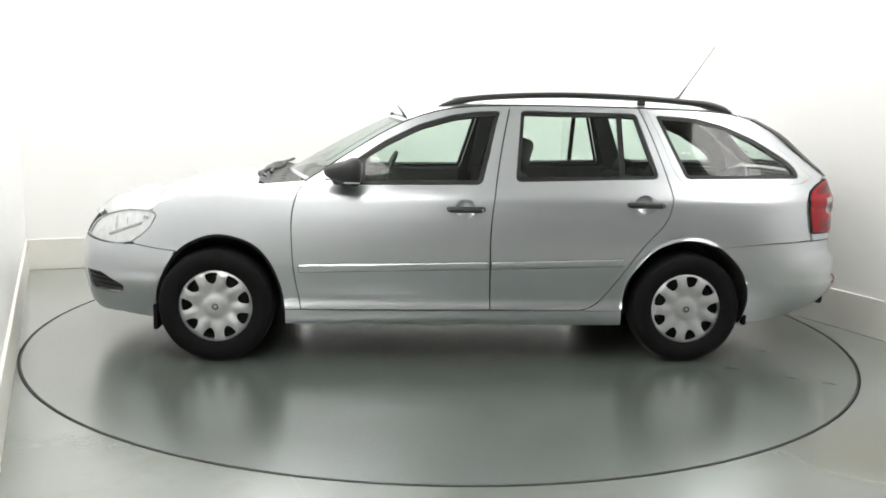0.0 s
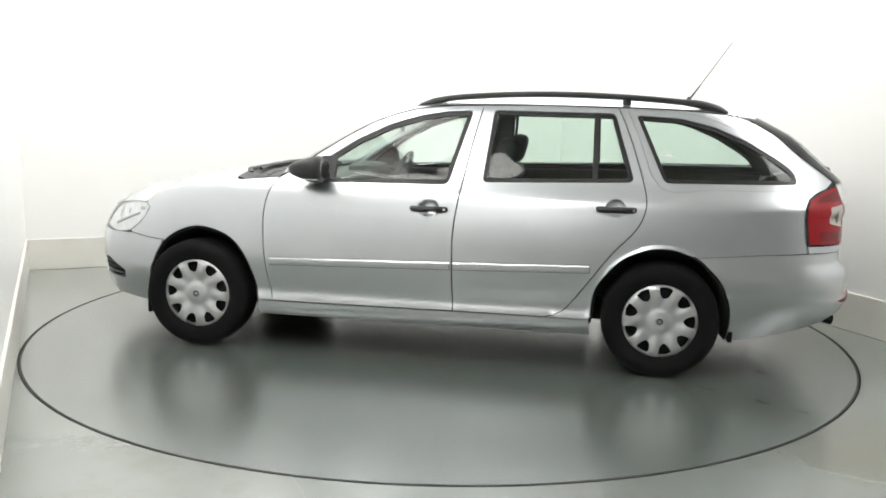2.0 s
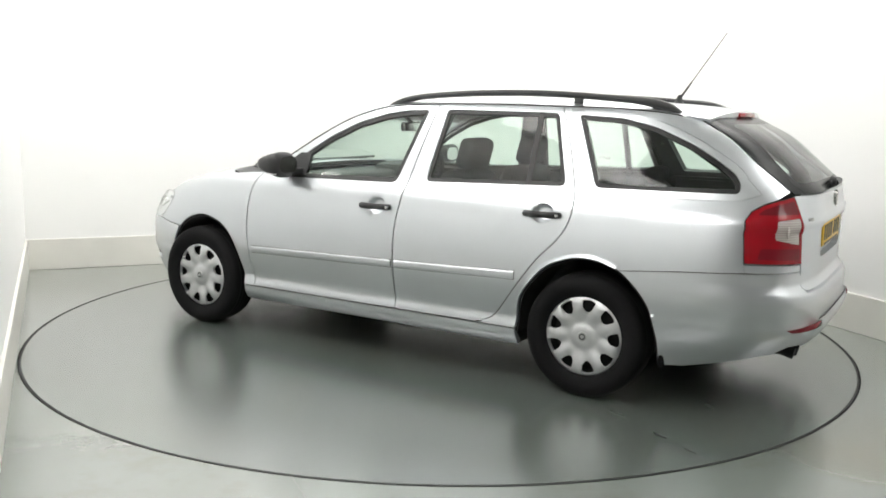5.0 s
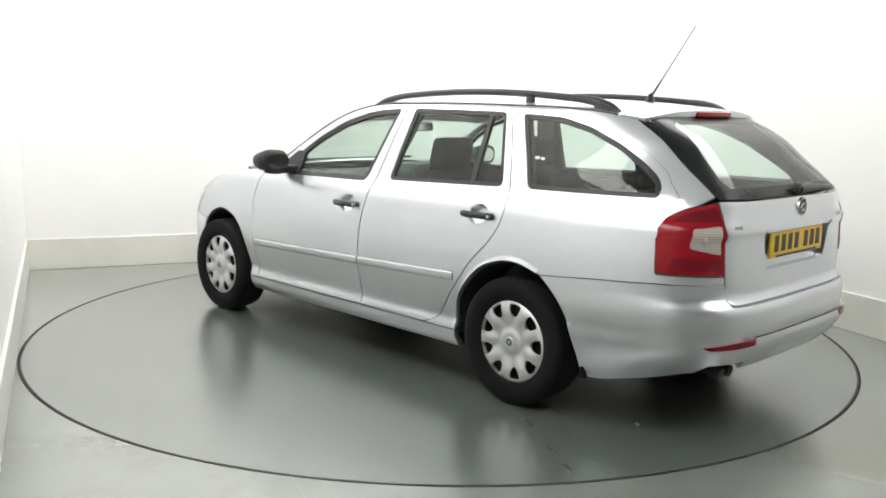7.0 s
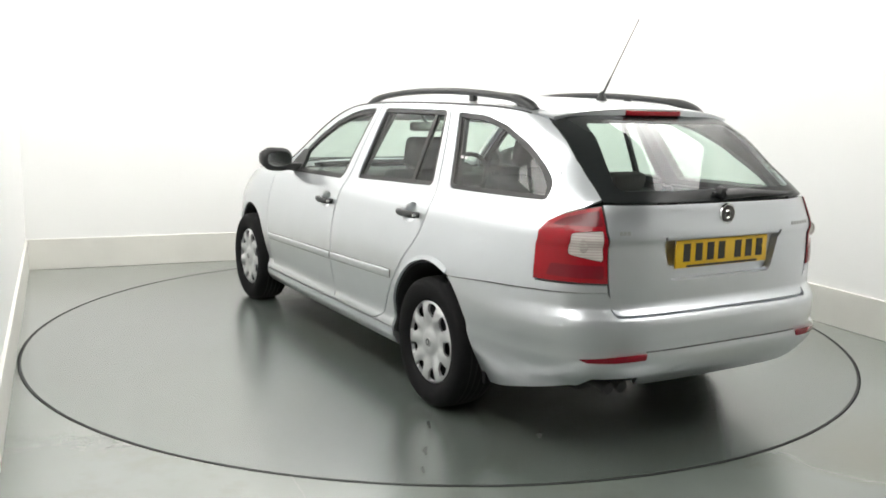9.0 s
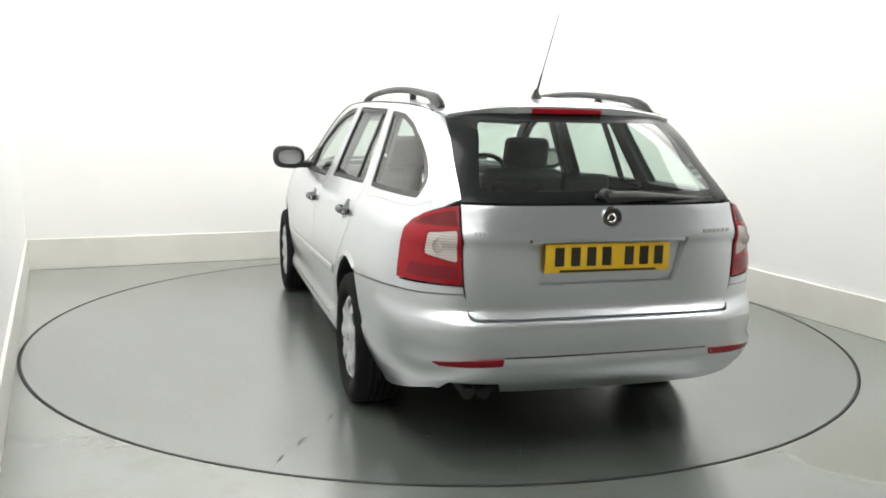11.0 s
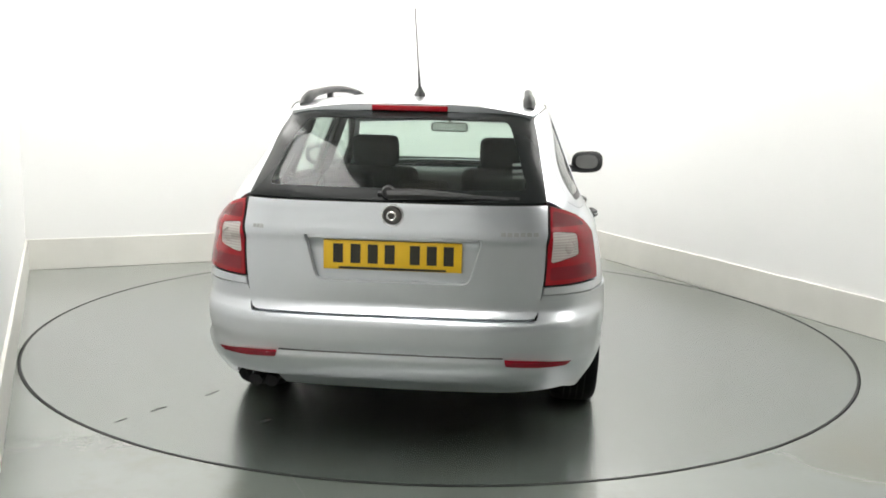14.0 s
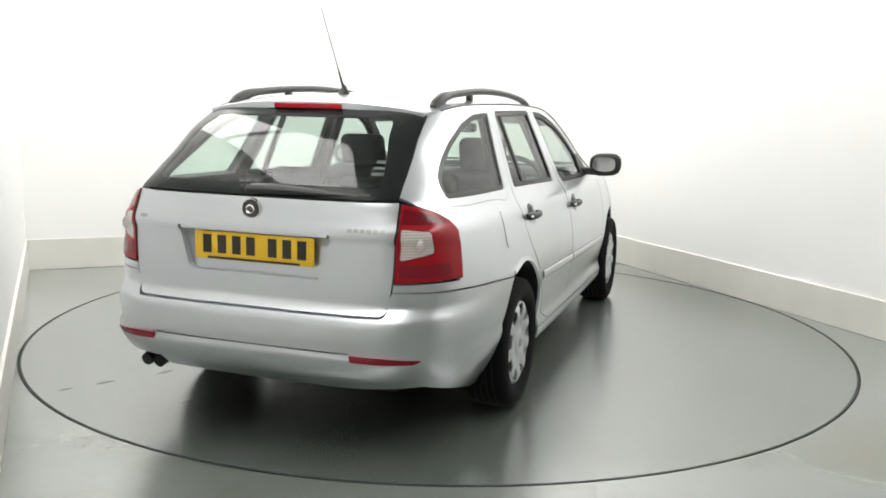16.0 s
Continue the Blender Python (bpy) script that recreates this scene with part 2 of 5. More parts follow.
def rounded(points, r, k=5):
    """A closed outline with its corners rounded to about r (one number, or one for each corner)."""
    out = []
    n = len(points)
    for i in range(n):
        a, b, c = (np.array(points[(i + d) % n], float) for d in (-1, 0, 1))
        rr = r[i] if isinstance(r, (list, tuple)) else r
        u, v = a - b, c - b
        lu, lv = np.linalg.norm(u), np.linalg.norm(v)
        q = min(rr, lu * 0.45, lv * 0.45)
        if q < 1e-5:
            out.append(tuple(b))
            continue
        s, e = b + u / lu * q, b + v / lv * q
        for j in range(k + 1):
            t = j / k
            out.append(tuple((1 - t) ** 2 * s + 2 * t * (1 - t) * b + t * t * e))
    return out


def area_of(loop):
    p = np.array(loop)
    q = np.roll(p, -1, axis=0)
    return 0.5 * float(np.sum(p[:, 0] * q[:, 1] - q[:, 0] * p[:, 1]))


def offset_loop(loop, d):
    """Moves a closed outline inwards by d (outwards if negative)."""
    p = np.array(loop, float)
    keep = [i for i in range(len(p)) if np.linalg.norm(p[i] - p[i - 1]) > 1e-6]
    p = p[keep]
    if area_of(p) < 0:
        p = p[::-1]
    a, b = p - np.roll(p, 1, axis=0), np.roll(p, -1, axis=0) - p
    a, b = a / np.linalg.norm(a, axis=1)[:, None], b / np.linalg.norm(b, axis=1)[:, None]
    na, nb = np.stack([-a[:, 1], a[:, 0]], 1), np.stack([-b[:, 1], b[:, 0]], 1)
    m = na + nb
    m /= np.maximum(1e-6, np.linalg.norm(m, axis=1))[:, None]
    s = 1 / np.maximum(0.5, np.sum(m * na, axis=1))
    return [tuple(q) for q in p + m * (d * s)[:, None]]


def dense(loop, step):
    out = []
    for a, b in zip(loop, loop[1:] + loop[:1]):
        a, b = np.array(a, float), np.array(b, float)
        n = max(1, int(np.ceil(np.linalg.norm(b - a) / step)))
        out += [tuple(a + (b - a) * i / n) for i in range(n)]
    return out


def inside(px, py, loop):
    p = np.array(loop)
    q = np.roll(p, -1, axis=0)
    res = np.zeros(len(px), bool)
    for (x0, y0), (x1, y1) in zip(p, q):
        if y0 != y1:
            res ^= ((y0 > py) != (y1 > py)) & (px < (x1 - x0) * (py - y0) / (y1 - y0) + x0)
    return res


def sheet(name, outline, surf, mat, parent, holes=(), label="", step=0.03, depth=0.015, gap=0.0, lift=0.0, mirror=False, stretch=1.0, crisp=True):
    """A curved panel: an outline and holes in the plane (u, v), bent over surf(u, v) -> (x, y, z), with turned-in edges of that depth.
    The first side must face along du x dv reversed for outward y; normals are set from the surface itself."""
    from mathutils.geometry import delaunay_2d_cdt
    loops = [offset_loop(outline, gap)] + [offset_loop(h, -gap if gap else 0.0) for h in holes]
    loops = [dense(l, step * 0.7) for l in loops]
    pts, edges = [], []
    for l in loops:
        s = len(pts)
        pts += [(u * stretch, v) for u, v in l]
        edges += [(s + i, s + (i + 1) % len(l)) for i in range(len(l))]
    border = np.array(pts)
    flat = [[(u * stretch, v) for u, v in l] for l in loops]
    lo, hi = border.min(0), border.max(0)
    gx, gy = np.meshgrid(np.arange(lo[0], hi[0], step), np.arange(lo[1], hi[1], step))
    gx = gx + (np.arange(gx.shape[0]) % 2)[:, None] * step / 2
    gx, gy = gx.ravel(), gy.ravel()
    ok = inside(gx, gy, flat[0])
    for h in flat[1:]:
        ok &= ~inside(gx, gy, h)
    gx, gy = gx[ok], gy[ok]
    if len(gx):
        near = np.min((gx[:, None] - border[None, :, 0]) ** 2 + (gy[:, None] - border[None, :, 1]) ** 2, axis=1)
        ok = near > (0.45 * step) ** 2
        gx, gy = gx[ok], gy[ok]
    allp = pts + list(zip(gx.tolist(), gy.tolist()))
    vs, _, fs, *_ = delaunay_2d_cdt([Vector(p) for p in allp], edges, [], 0, 1e-6)
    va = np.array([tuple(v) for v in vs])
    tri = np.array([f for f in fs if len(f) == 3])
    cen = va[tri].mean(1)
    ok = inside(cen[:, 0], cen[:, 1], flat[0])
    for h in flat[1:]:
        ok &= ~inside(cen[:, 0], cen[:, 1], h)
    tri = tri[ok]
    e = 1e-3
    place, normal = [], []
    for u, v in va:
        u = u / stretch
        p = np.array(surf(u, v))
        n = np.cross(np.array(surf(u + e, v)) - np.array(surf(u - e, v)), np.array(surf(u, v + e)) - np.array(surf(u, v - e)))
        n = n / max(1e-9, np.linalg.norm(n))
        place.append(p)
        normal.append(n)
    place, normal = np.array(place), np.array(normal)
    # outward is away from the middle of the car, or as surf says
    ref = CORE
    sign = np.sign(np.sum(normal * (place - ref), axis=1).sum()) or 1.0
    normal *= sign
    place = place + normal * lift
    a, b, c = (place[tri[:, i]] for i in range(3))
    turn = np.sum(np.cross(b - a, c - a) * normal[tri].mean(1), axis=1) < 0
    tri[turn] = tri[turn][:, ::-1]
    faces = [tuple(int(i) for i in t) for t in tri]
    verts, norms = place.tolist(), normal.tolist()
    if depth:
        count = {}
        for f in faces:
            for i in range(3):
                count.setdefault(frozenset((f[i], f[(i + 1) % 3])), []).append((f[i], f[(i + 1) % 3]))
        rim = [v[0] for v in count.values() if len(v) == 1]
        for i, j in rim:
            way = place[j] - place[i]
            out = np.cross(way, normal[i])
            out = out / max(1e-9, np.linalg.norm(out))
            s = len(verts)
            verts += [place[i].tolist(), place[j].tolist(), (place[j] - normal[j] * depth).tolist(), (place[i] - normal[i] * depth).tolist()]
            soft = 0.0 if crisp else 0.9
            norms += [(out + normal[i] * soft).tolist(), (out + normal[j] * soft).tolist(), out.tolist(), out.tolist()]
            faces.append((s + 1, s, s + 3, s + 2))
    if mirror:
        verts = [(x, -y, z) for x, y, z in verts]
        norms = [(x, -y, z) for x, y, z in norms]
        faces = [f[::-1] for f in faces]
    data = bpy.data.meshes.new(name)
    data.from_pydata(verts, [], faces)
    data.shade_smooth()
    data.normals_split_custom_set_from_vertices(norms)
    return mesh_object(name, data, mat, parent, label)


CORE = np.array((-0.2, 0.0, 0.55))


# ---- the booth ----
AX, AY = Vector((0.401, -0.916, 0)).normalized(), Vector((0.916, 0.401, 0)).normalized()
BOOTH = Matrix(((AY.x, -AX.x, 0, 0), (AY.y, -AX.y, 0, 0), (0, 0, 1, 0), (0, 0, 0, 1)))  # x across the booth, y to its back wall
WEST, EAST, NORTH, SOUTH, HIGH = -2.486, 2.480, 2.70, -6.4, 3.3
RING = 2.458


def setting(name, bm, mat, label, category):
    bmesh.ops.transform(bm, matrix=BOOTH, verts=bm.verts)
    return tagged(part(name, bm, mat, None, "", smooth=False), label, category, kind="structure")


def build_booth():
    bm = bmesh.new()
    outer = [bm.verts.new(p) for p in ((WEST - 0.2, SOUTH - 0.2, 0), (EAST + 0.2, SOUTH - 0.2, 0), (EAST + 0.2, NORTH + 0.2, 0), (WEST - 0.2, NORTH + 0.2, 0))]
    steps = 160
    inner = [bm.verts.new(((RING + 0.006) * math.cos(2 * math.pi * k / steps), (RING + 0.006) * math.sin(2 * math.pi * k / steps), 0)) for k in range(steps)]
    edges = [bm.edges.new((outer[i], outer[(i + 1) % 4])) for i in range(4)] + [bm.edges.new((inner[i], inner[(i + 1) % steps])) for i in range(steps)]
    bmesh.ops.triangle_fill(bm, use_beauty=True, edges=edges)
    for f in bm.faces:
        if f.normal.z < 0:
            f.normal_flip()
    setting("floor", bm, FLOOR, "grey-green painted floor with a soft gloss and scuffs", "floor")
    bm = bmesh.new()
    lathe(bm, [(RING + 0.006, 0.0), (RING + 0.006, -0.06), (0.0, -0.06)], 160, "Z")
    setting("turntable_pit", bm, GAP, "dark shallow pit beneath the turntable", "pit")
    for name, x0, x1, y0, y1 in (("wall_west", WEST - 0.2, WEST, SOUTH - 0.2, NORTH + 0.2), ("wall_east", EAST, EAST + 0.2, SOUTH - 0.2, NORTH + 0.2),
                                 ("wall_north", WEST, EAST, NORTH, NORTH + 0.2), ("wall_south", WEST, EAST, SOUTH - 0.2, SOUTH)):
        # the south end is out of view, made dark to shape the reflections
        dark = name == "wall_south"
        setting(name, box(bmesh.new(), x0, x1, y0, y1, 0.0, HIGH), UNSEEN_END if dark else WALL, "unseen dark grey end wall, added to darken reflections" if dark else "plain white painted booth wall", "wall")
    bm = bmesh.new()
    for k in range(7):
        a, b = Vector((-0.55, -2.40, 0.0015)).lerp(Vector((-0.40, -2.73, 0.0015)), k / 7), Vector((-0.55, -2.40, 0.0015)).lerp(Vector((-0.40, -2.73, 0.0015)), (k + 0.9) / 7)
        j = Vector((0.004 * math.sin(5.1 * k), 0, 0))
        bm.faces.new([bm.verts.new(p) for p in (a + j, a + j + Vector((0.0028, 0.001, 0)), b - j + Vector((0.0028, 0.001, 0)), b - j)])
    tagged(part("floor_crack", bm, CHIP, None, "", smooth=False), "fine dark crack in the floor paint", "crack", kind="structure")
    t, h = 0.018, 0.250
    for x0, x1, y0, y1 in ((WEST, WEST + t, SOUTH, NORTH), (EAST - t, EAST, SOUTH, NORTH), (WEST + t, EAST - t, NORTH - t, NORTH), (WEST + t, EAST - t, SOUTH, SOUTH + t)):
        setting("baseboard", box(bmesh.new(), x0, x1, y0, y1, 0.0, h, 0.004), KERB, "tall cream painted skirting along the booth wall", "baseboard")
    setting("ceiling", box(bmesh.new(), WEST - 0.2, EAST + 0.2, SOUTH - 0.2, NORTH + 0.2, HIGH, HIGH + 0.15), CEILING, "white booth ceiling", "ceiling")
    first = None
    # assumed layout, out of view; the pair at y -3.7 is added fill
    places = [(x, y, 0) for x in (WEST + 0.48, EAST - 0.48) for y in (1.2, -1.25, -3.7)] + [(0.0, NORTH - 0.48, 90)]
    for x, y, turn in places:
        m = BOOTH @ pose(x, y, HIGH - 0.09, 0, 0, turn)
        if first is None:
            first = thing("assumed_ceiling_light", "long white luminous ceiling panel in a slim frame, unseen and assumed", "ceiling light", "lights of the ceiling")
            w, l = 0.46, 1.18
            part("frame", box(box(box(box(bmesh.new(), -w, -w + 0.04, -l, l, 0, 0.09), w - 0.04, w, -l, l, 0, 0.09), -w + 0.04, w - 0.04, -l, -l + 0.04, 0, 0.09), -w + 0.04, w - 0.04, l - 0.04, l, 0, 0.09), CEILING, first)
            part("diffuser", box(bmesh.new(), -w + 0.04, w - 0.04, -l + 0.04, l - 0.04, 0.01, 0.02), DIFFUSER, first, smooth=False)
            first.matrix_basis = m
        else:
            copy_thing(first, m)


def build_turntable():
    table = thing("turntable", "round grey painted turntable, its steel edge darkened like the gap", "turntable")
    bm = bmesh.new()
    lathe(bm, [(0.0, -0.03), (RING - 0.014, -0.03)], 96, "Z")
    part("bearer", bm, GAP, table)
    plate = None
    for k in range(12):
        if plate is None:
            bm = bmesh.new()
            g, n, r = 0.00022, 12, RING - 0.013
            top = [bm.verts.new((g / math.tan(radians(15)), 0.0, 0.0))]
            for i in range(n + 1):
                a = radians(-15 + 30 * i / n)
                side_in = Vector((0, g if i == 0 else -g if i == n else 0.0, 0))
                top.append(bm.verts.new(Vector((r * math.cos(a), r * math.sin(a), 0)) + side_in))
            face = bm.faces.new(top)
            out = bmesh.ops.extrude_face_region(bm, geom=[face])
            bmesh.ops.translate(bm, vec=(0, 0, -0.02), verts=[v for v in out["geom"] if isinstance(v, bmesh.types.BMVert)])
            plate = part("deck_plate", bm, TABLE, table, smooth=False)
            data = plate.data
        else:
            plate = new("deck_plate", data)
            plate.parent = table
        plate.matrix_basis = pose(0, 0, 0, 0, 0, 103.4 + 30 * k)
    rng = random.Random(5)
    for x, y, w, h in ((-1.54, 0.955, 0.035, 0.009), (-1.585, 0.975, 0.02, 0.006), (-1.80, 1.118, 0.04, 0.010), (-1.83, 1.13, 0.018, 0.007), (-1.97, 1.222, 0.045, 0.006), (-1.88, 0.60, 0.026, 0.016)):
        bm = bmesh.new()
        ring = [bm.verts.new((w * rng.uniform(0.6, 1.1) * math.cos(a), h * rng.uniform(0.5, 1.2) * math.sin(a), 0.0012)) for a in np.linspace(0, 2 * math.pi, 11, endpoint=False)]
        bm.faces.new(ring)
        chip = part("paint_chip", bm, CHIP, table, smooth=False)
        chip.matrix_basis = pose(x, y, 0, 0, 0, 148.5 + rng.uniform(-12, 12))
    # steel edge coloured near black, so the shaded gap beside it reads wider
    bm = bmesh.new()
    lathe(bm, [(RING - 0.012, -0.04), (RING - 0.012, 0.001), (RING - 0.002, 0.001), (RING - 0.002, -0.04)], 160, "Z")
    part("rim", bm, EDGE_GAP, table, "thin steel edge, darkened to widen the gap line", angle=30)
    return table


# ---- the shape of the car: x forward, y to its left, z up, the origin between the axles on the ground ----
WIDTH = curve_of([0.18, 0.22, 0.26, 0.285, 0.30, 0.32, 0.345, 0.39, 0.45, 0.55, 0.66, 0.76, 0.85, 0.90, 0.922, 0.95, 0.98, 1.01, 1.05, 1.20, 1.33, 1.38, 1.41],
                 [0.799, 0.832, 0.851, 0.852, 0.851, 0.843, 0.837, 0.846, 0.858, 0.868, 0.865, 0.853, 0.834, 0.821, 0.812, 0.793, 0.775, 0.758, 0.742, 0.681, 0.626, 0.603, 0.578])
TAIL = curve_of([0.18, 0.26, 0.30, 0.36, 0.40, 0.43, 0.451, 0.460, 0.50, 0.555, 0.585, 0.60, 0.63, 0.70, 0.80, 0.866, 0.886, 0.90, 0.95, 0.98, 1.03, 1.063, 1.10, 1.16, 1.27, 1.34, 1.37, 1.41],
                [-2.12, -2.185, -2.220, -2.276, -2.298, -2.306, -2.304, -2.286, -2.288, -2.287, -2.278, -2.265, -2.242, -2.244, -2.246, -2.247, -2.258, -2.260, -2.252, -2.247, -2.239, -2.210, -2.172, -2.107, -1.977, -1.837, -1.770, -1.68])
LOW_WIDTH = curve_of([0.18, 0.22, 0.26, 0.30, 0.36, 0.42, 0.447, 0.457, 0.50], [0.752, 0.772, 0.794, 0.815, 0.842, 0.860, 0.864, 0.858, 0.864])
NOSE = curve_of([0.18, 0.24, 0.30, 0.42, 0.55, 0.63, 0.70, 0.76, 0.81, 0.88, 0.98],
                [2.09, 2.14, 2.155, 2.165, 2.160, 2.14, 2.10, 2.05, 1.99, 1.85, 1.60])
SHARP = curve_of([0.2, 0.9, 1.05, 1.4], [4.3, 4.6, 4.6, 4.6])
BACK_C, FRONT_C, FRONT_N = -1.2, 0.95, 2.9


def half_width(x, z):
    w = WIDTH(z)
    if z < 0.50 and (x <= BACK_C or x > 1.3):
        w = LOW_WIDTH(z)
    w *= 1 - 0.005 * (x - 0.4) ** 2
    if z > 0.99 and x > 0.1:
        w -= 0.03 * (x - 0.1) ** 2
    return w


def side(x, z):
    """The left flank as a height over the long middle plane."""
    w = half_width(x, z)
    if x < BACK_C:
        n = SHARP(z)
        t = min(0.998, (BACK_C - x) / (BACK_C - TAIL(z)))
        w *= (1 - t**n) ** (1 / n)
        w *= taper(x, z)
    elif x < -1.0:
        w *= taper(x, z)
    elif x > FRONT_C and z < 0.99:
        t = min(0.998, (x - FRONT_C) / (NOSE(z) - FRONT_C))
        w *= (1 - t**FRONT_N) ** (1 / FRONT_N)
    return (x, w, z)


def taper(x, z):
    """How far the upper flank draws in towards the tail."""
    s = min(1.0, max(0.0, (z - 1.0) / 0.22))
    return 1 - 0.05 * s * s * (3 - 2 * s) * min(1.5, max(0.0, (-1.0 - x) / 0.8)) ** 1.4


def rear(a, z):
    """The tail, by the angle a round it: 0 in the middle, positive to the left."""
    w, n = half_width(BACK_C, z), SHARP(z)
    c, s = abs(math.cos(a)), abs(math.sin(a))
    r = 1 / (c**n + s**n) ** (1 / n)
    x = BACK_C - (BACK_C - TAIL(z)) * r * c
    return (x, math.copysign(w * r * s * taper(x, z), a), z)


def rear_of_y(y, z):
    low, high = 0.0, math.pi / 2
    for _ in range(40):
        mid = (low + high) / 2
        if rear(mid, z)[1] < abs(y):
            low = mid
        else:
            high = mid
    return (math.copysign(low, y), z)


def rear_of_x(x, z, sign=1):
    n = SHARP(z)
    t = min(0.999, max(0.0, (BACK_C - x) / (BACK_C - TAIL(z))))
    return (sign * math.atan2((1 - t**n) ** (1 / n), t), z)


def front(a, z):
    w = half_width(1.31, z)
    c, s = abs(math.cos(a)), abs(math.sin(a))
    r = 1 / (c**FRONT_N + s**FRONT_N) ** (1 / FRONT_N)
    return (FRONT_C + (NOSE(z) - FRONT_C) * r * c, math.copysign(w * r * s, a), z)


def front_of_x(x, z, sign=1):
    t = min(0.999, max(0.0, (x - FRONT_C) / (NOSE(z) - FRONT_C)))
    return (sign * math.atan2((1 - t**FRONT_N) ** (1 / FRONT_N), t), z)


def front_of_y(y, z):
    q = min(0.999, abs(y) / half_width(1.31, z))
    return (math.copysign(math.atan2(q, (1 - q**FRONT_N) ** (1 / FRONT_N)), y), z)


# lines of the flank, as (x, z)
PILLAR = [(0.814, 0.979), (0.66, 1.08), (0.511, 1.176), (0.39, 1.248), (0.269, 1.308), (0.15, 1.350), (0.026, 1.378), (-0.12, 1.392), (-0.300, 1.399)]
ROOF_SEAM = [(-0.300, 1.399), (-0.66, 1.404), (-1.025, 1.401)]
ROOF_BACK = [(-1.025, 1.401), (-1.25, 1.397), (-1.45, 1.388), (-1.62, 1.368), (-1.72, 1.345)]
DOOR_FRONT = [(0.838, 0.286), (0.872, 0.477), (0.886, 0.659), (0.885, 0.808), (0.859, 0.913), (0.814, 0.979)]
PILLAR_B = [(-0.191, 0.290), (-0.182, 0.572), (-0.186, 0.758), (-0.215, 0.972), (-0.252, 1.183), (-0.300, 1.399)]
DOOR_BACK = [(-0.690, 0.290), (-0.745, 0.308), (-0.809, 0.352), (-0.911, 0.492), (-1.027, 0.649), (-1.13, 0.759), (-1.181, 0.853), (-1.186, 0.96), (-1.122, 1.171), (-1.064, 1.32), (-1.025, 1.401)]
ARCH_FRONT = [(0.920, 0.27), (0.927, 0.31), (0.947, 0.42), (1.005, 0.555), (1.10, 0.648), (1.251, 0.690), (1.385, 0.664), (1.499, 0.588), (1.589, 0.444), (1.628, 0.308), (1.622, 0.20)]
ARCH_BACK = [(-0.922, 0.27), (-0.937, 0.43), (-0.994, 0.535), (-1.105, 0.642), (-1.265, 0.690), (-1.40, 0.670), (-1.491, 0.622), (-1.596, 0.504), (-1.641, 0.346), (-1.636, 0.20)]
FRONT_WINDOW = [(0.66, 0.962), (-0.135, 0.974), (-0.243, 1.366), (-0.10, 1.358), (0.028, 1.338), (0.21, 1.284), (0.39, 1.196), (0.51, 1.118), (0.62, 1.045), (0.68, 0.985)]
REAR_WINDOW = [(-0.325, 0.992), (-0.363, 1.370), (-1.010, 1.366), (-1.122, 1.018)]
QUARTER_WINDOW = [(-1.122, 1.362), (-1.180, 1.235), (-1.278, 1.019), (-1.50, 1.022), (-1.940, 1.030), (-1.937, 1.072), (-1.905, 1.112), (-1.825, 1.166), (-1.688, 1.243), (-1.518, 1.312), (-1.352, 1.350)]
FENDER_TOP = [(0.814, 0.979), (0.95, 0.967), (1.10, 0.952), (1.30, 0.925), (1.50, 0.880), (1.60, 0.842), (1.645, 0.803)]
HEADLAMP = [(1.645, 0.803), (1.612, 0.780), (1.640, 0.722), (1.690, 0.672), (1.751, 0.634), (1.845, 0.615), (1.945, 0.622), (1.975, 0.66), (1.945, 0.725), (1.893, 0.772), (1.819, 0.792), (1.74, 0.803)]

RIM_R, WHEEL_R, WHEEL_Z, AXLE = 0.199, 0.306, 0.303, 1.289


def gate_edge(z):
    return float(np.interp(z, [0.60, 0.625, 0.744, 0.89, 1.02, 1.10, 1.20, 1.30, 1.36], [0.545, 0.560, 0.574, 0.578, 0.580, 0.569, 0.552, 0.533, 0.518]))


def both(build):
    """Builds a part on the left side and mirrors it to the right."""
    for mirror in (False, True):
        build(mirror)


def bar_on(surf, points, h, d, name, mat, parent, label="", mirror=False):
    """A rounded moulding that follows a surface: points (u, v) along it, h its height, d its thickness, over a thin
    dark sheet that paints the shadow line at its edges.
    """
    order = sorted(points)
    us, vs = [q[0] for q in order], [q[1] for q in order]

    def bulge(u, v):
        p = surf(u, v)
        k = min(1.0, abs(2 * (v - float(np.interp(u, us, vs))) / h))
        return (p[0], p[1] + 0.002 + d * (1 - k**6), p[2])

    up, down = [(u, v + h / 2) for u, v in points], [(u, v - h / 2) for u, v in points]
    sheet(name + "_edge_shade", offset_loop(down + up[::-1], -0.0022), surf, SEAL_AND_SHADE, parent, lift=0.001, depth=0.003, mirror=mirror, step=0.03)
    return sheet(name, down + up[::-1], bulge, mat, parent, label=label, depth=0.004, mirror=mirror, step=0.009)


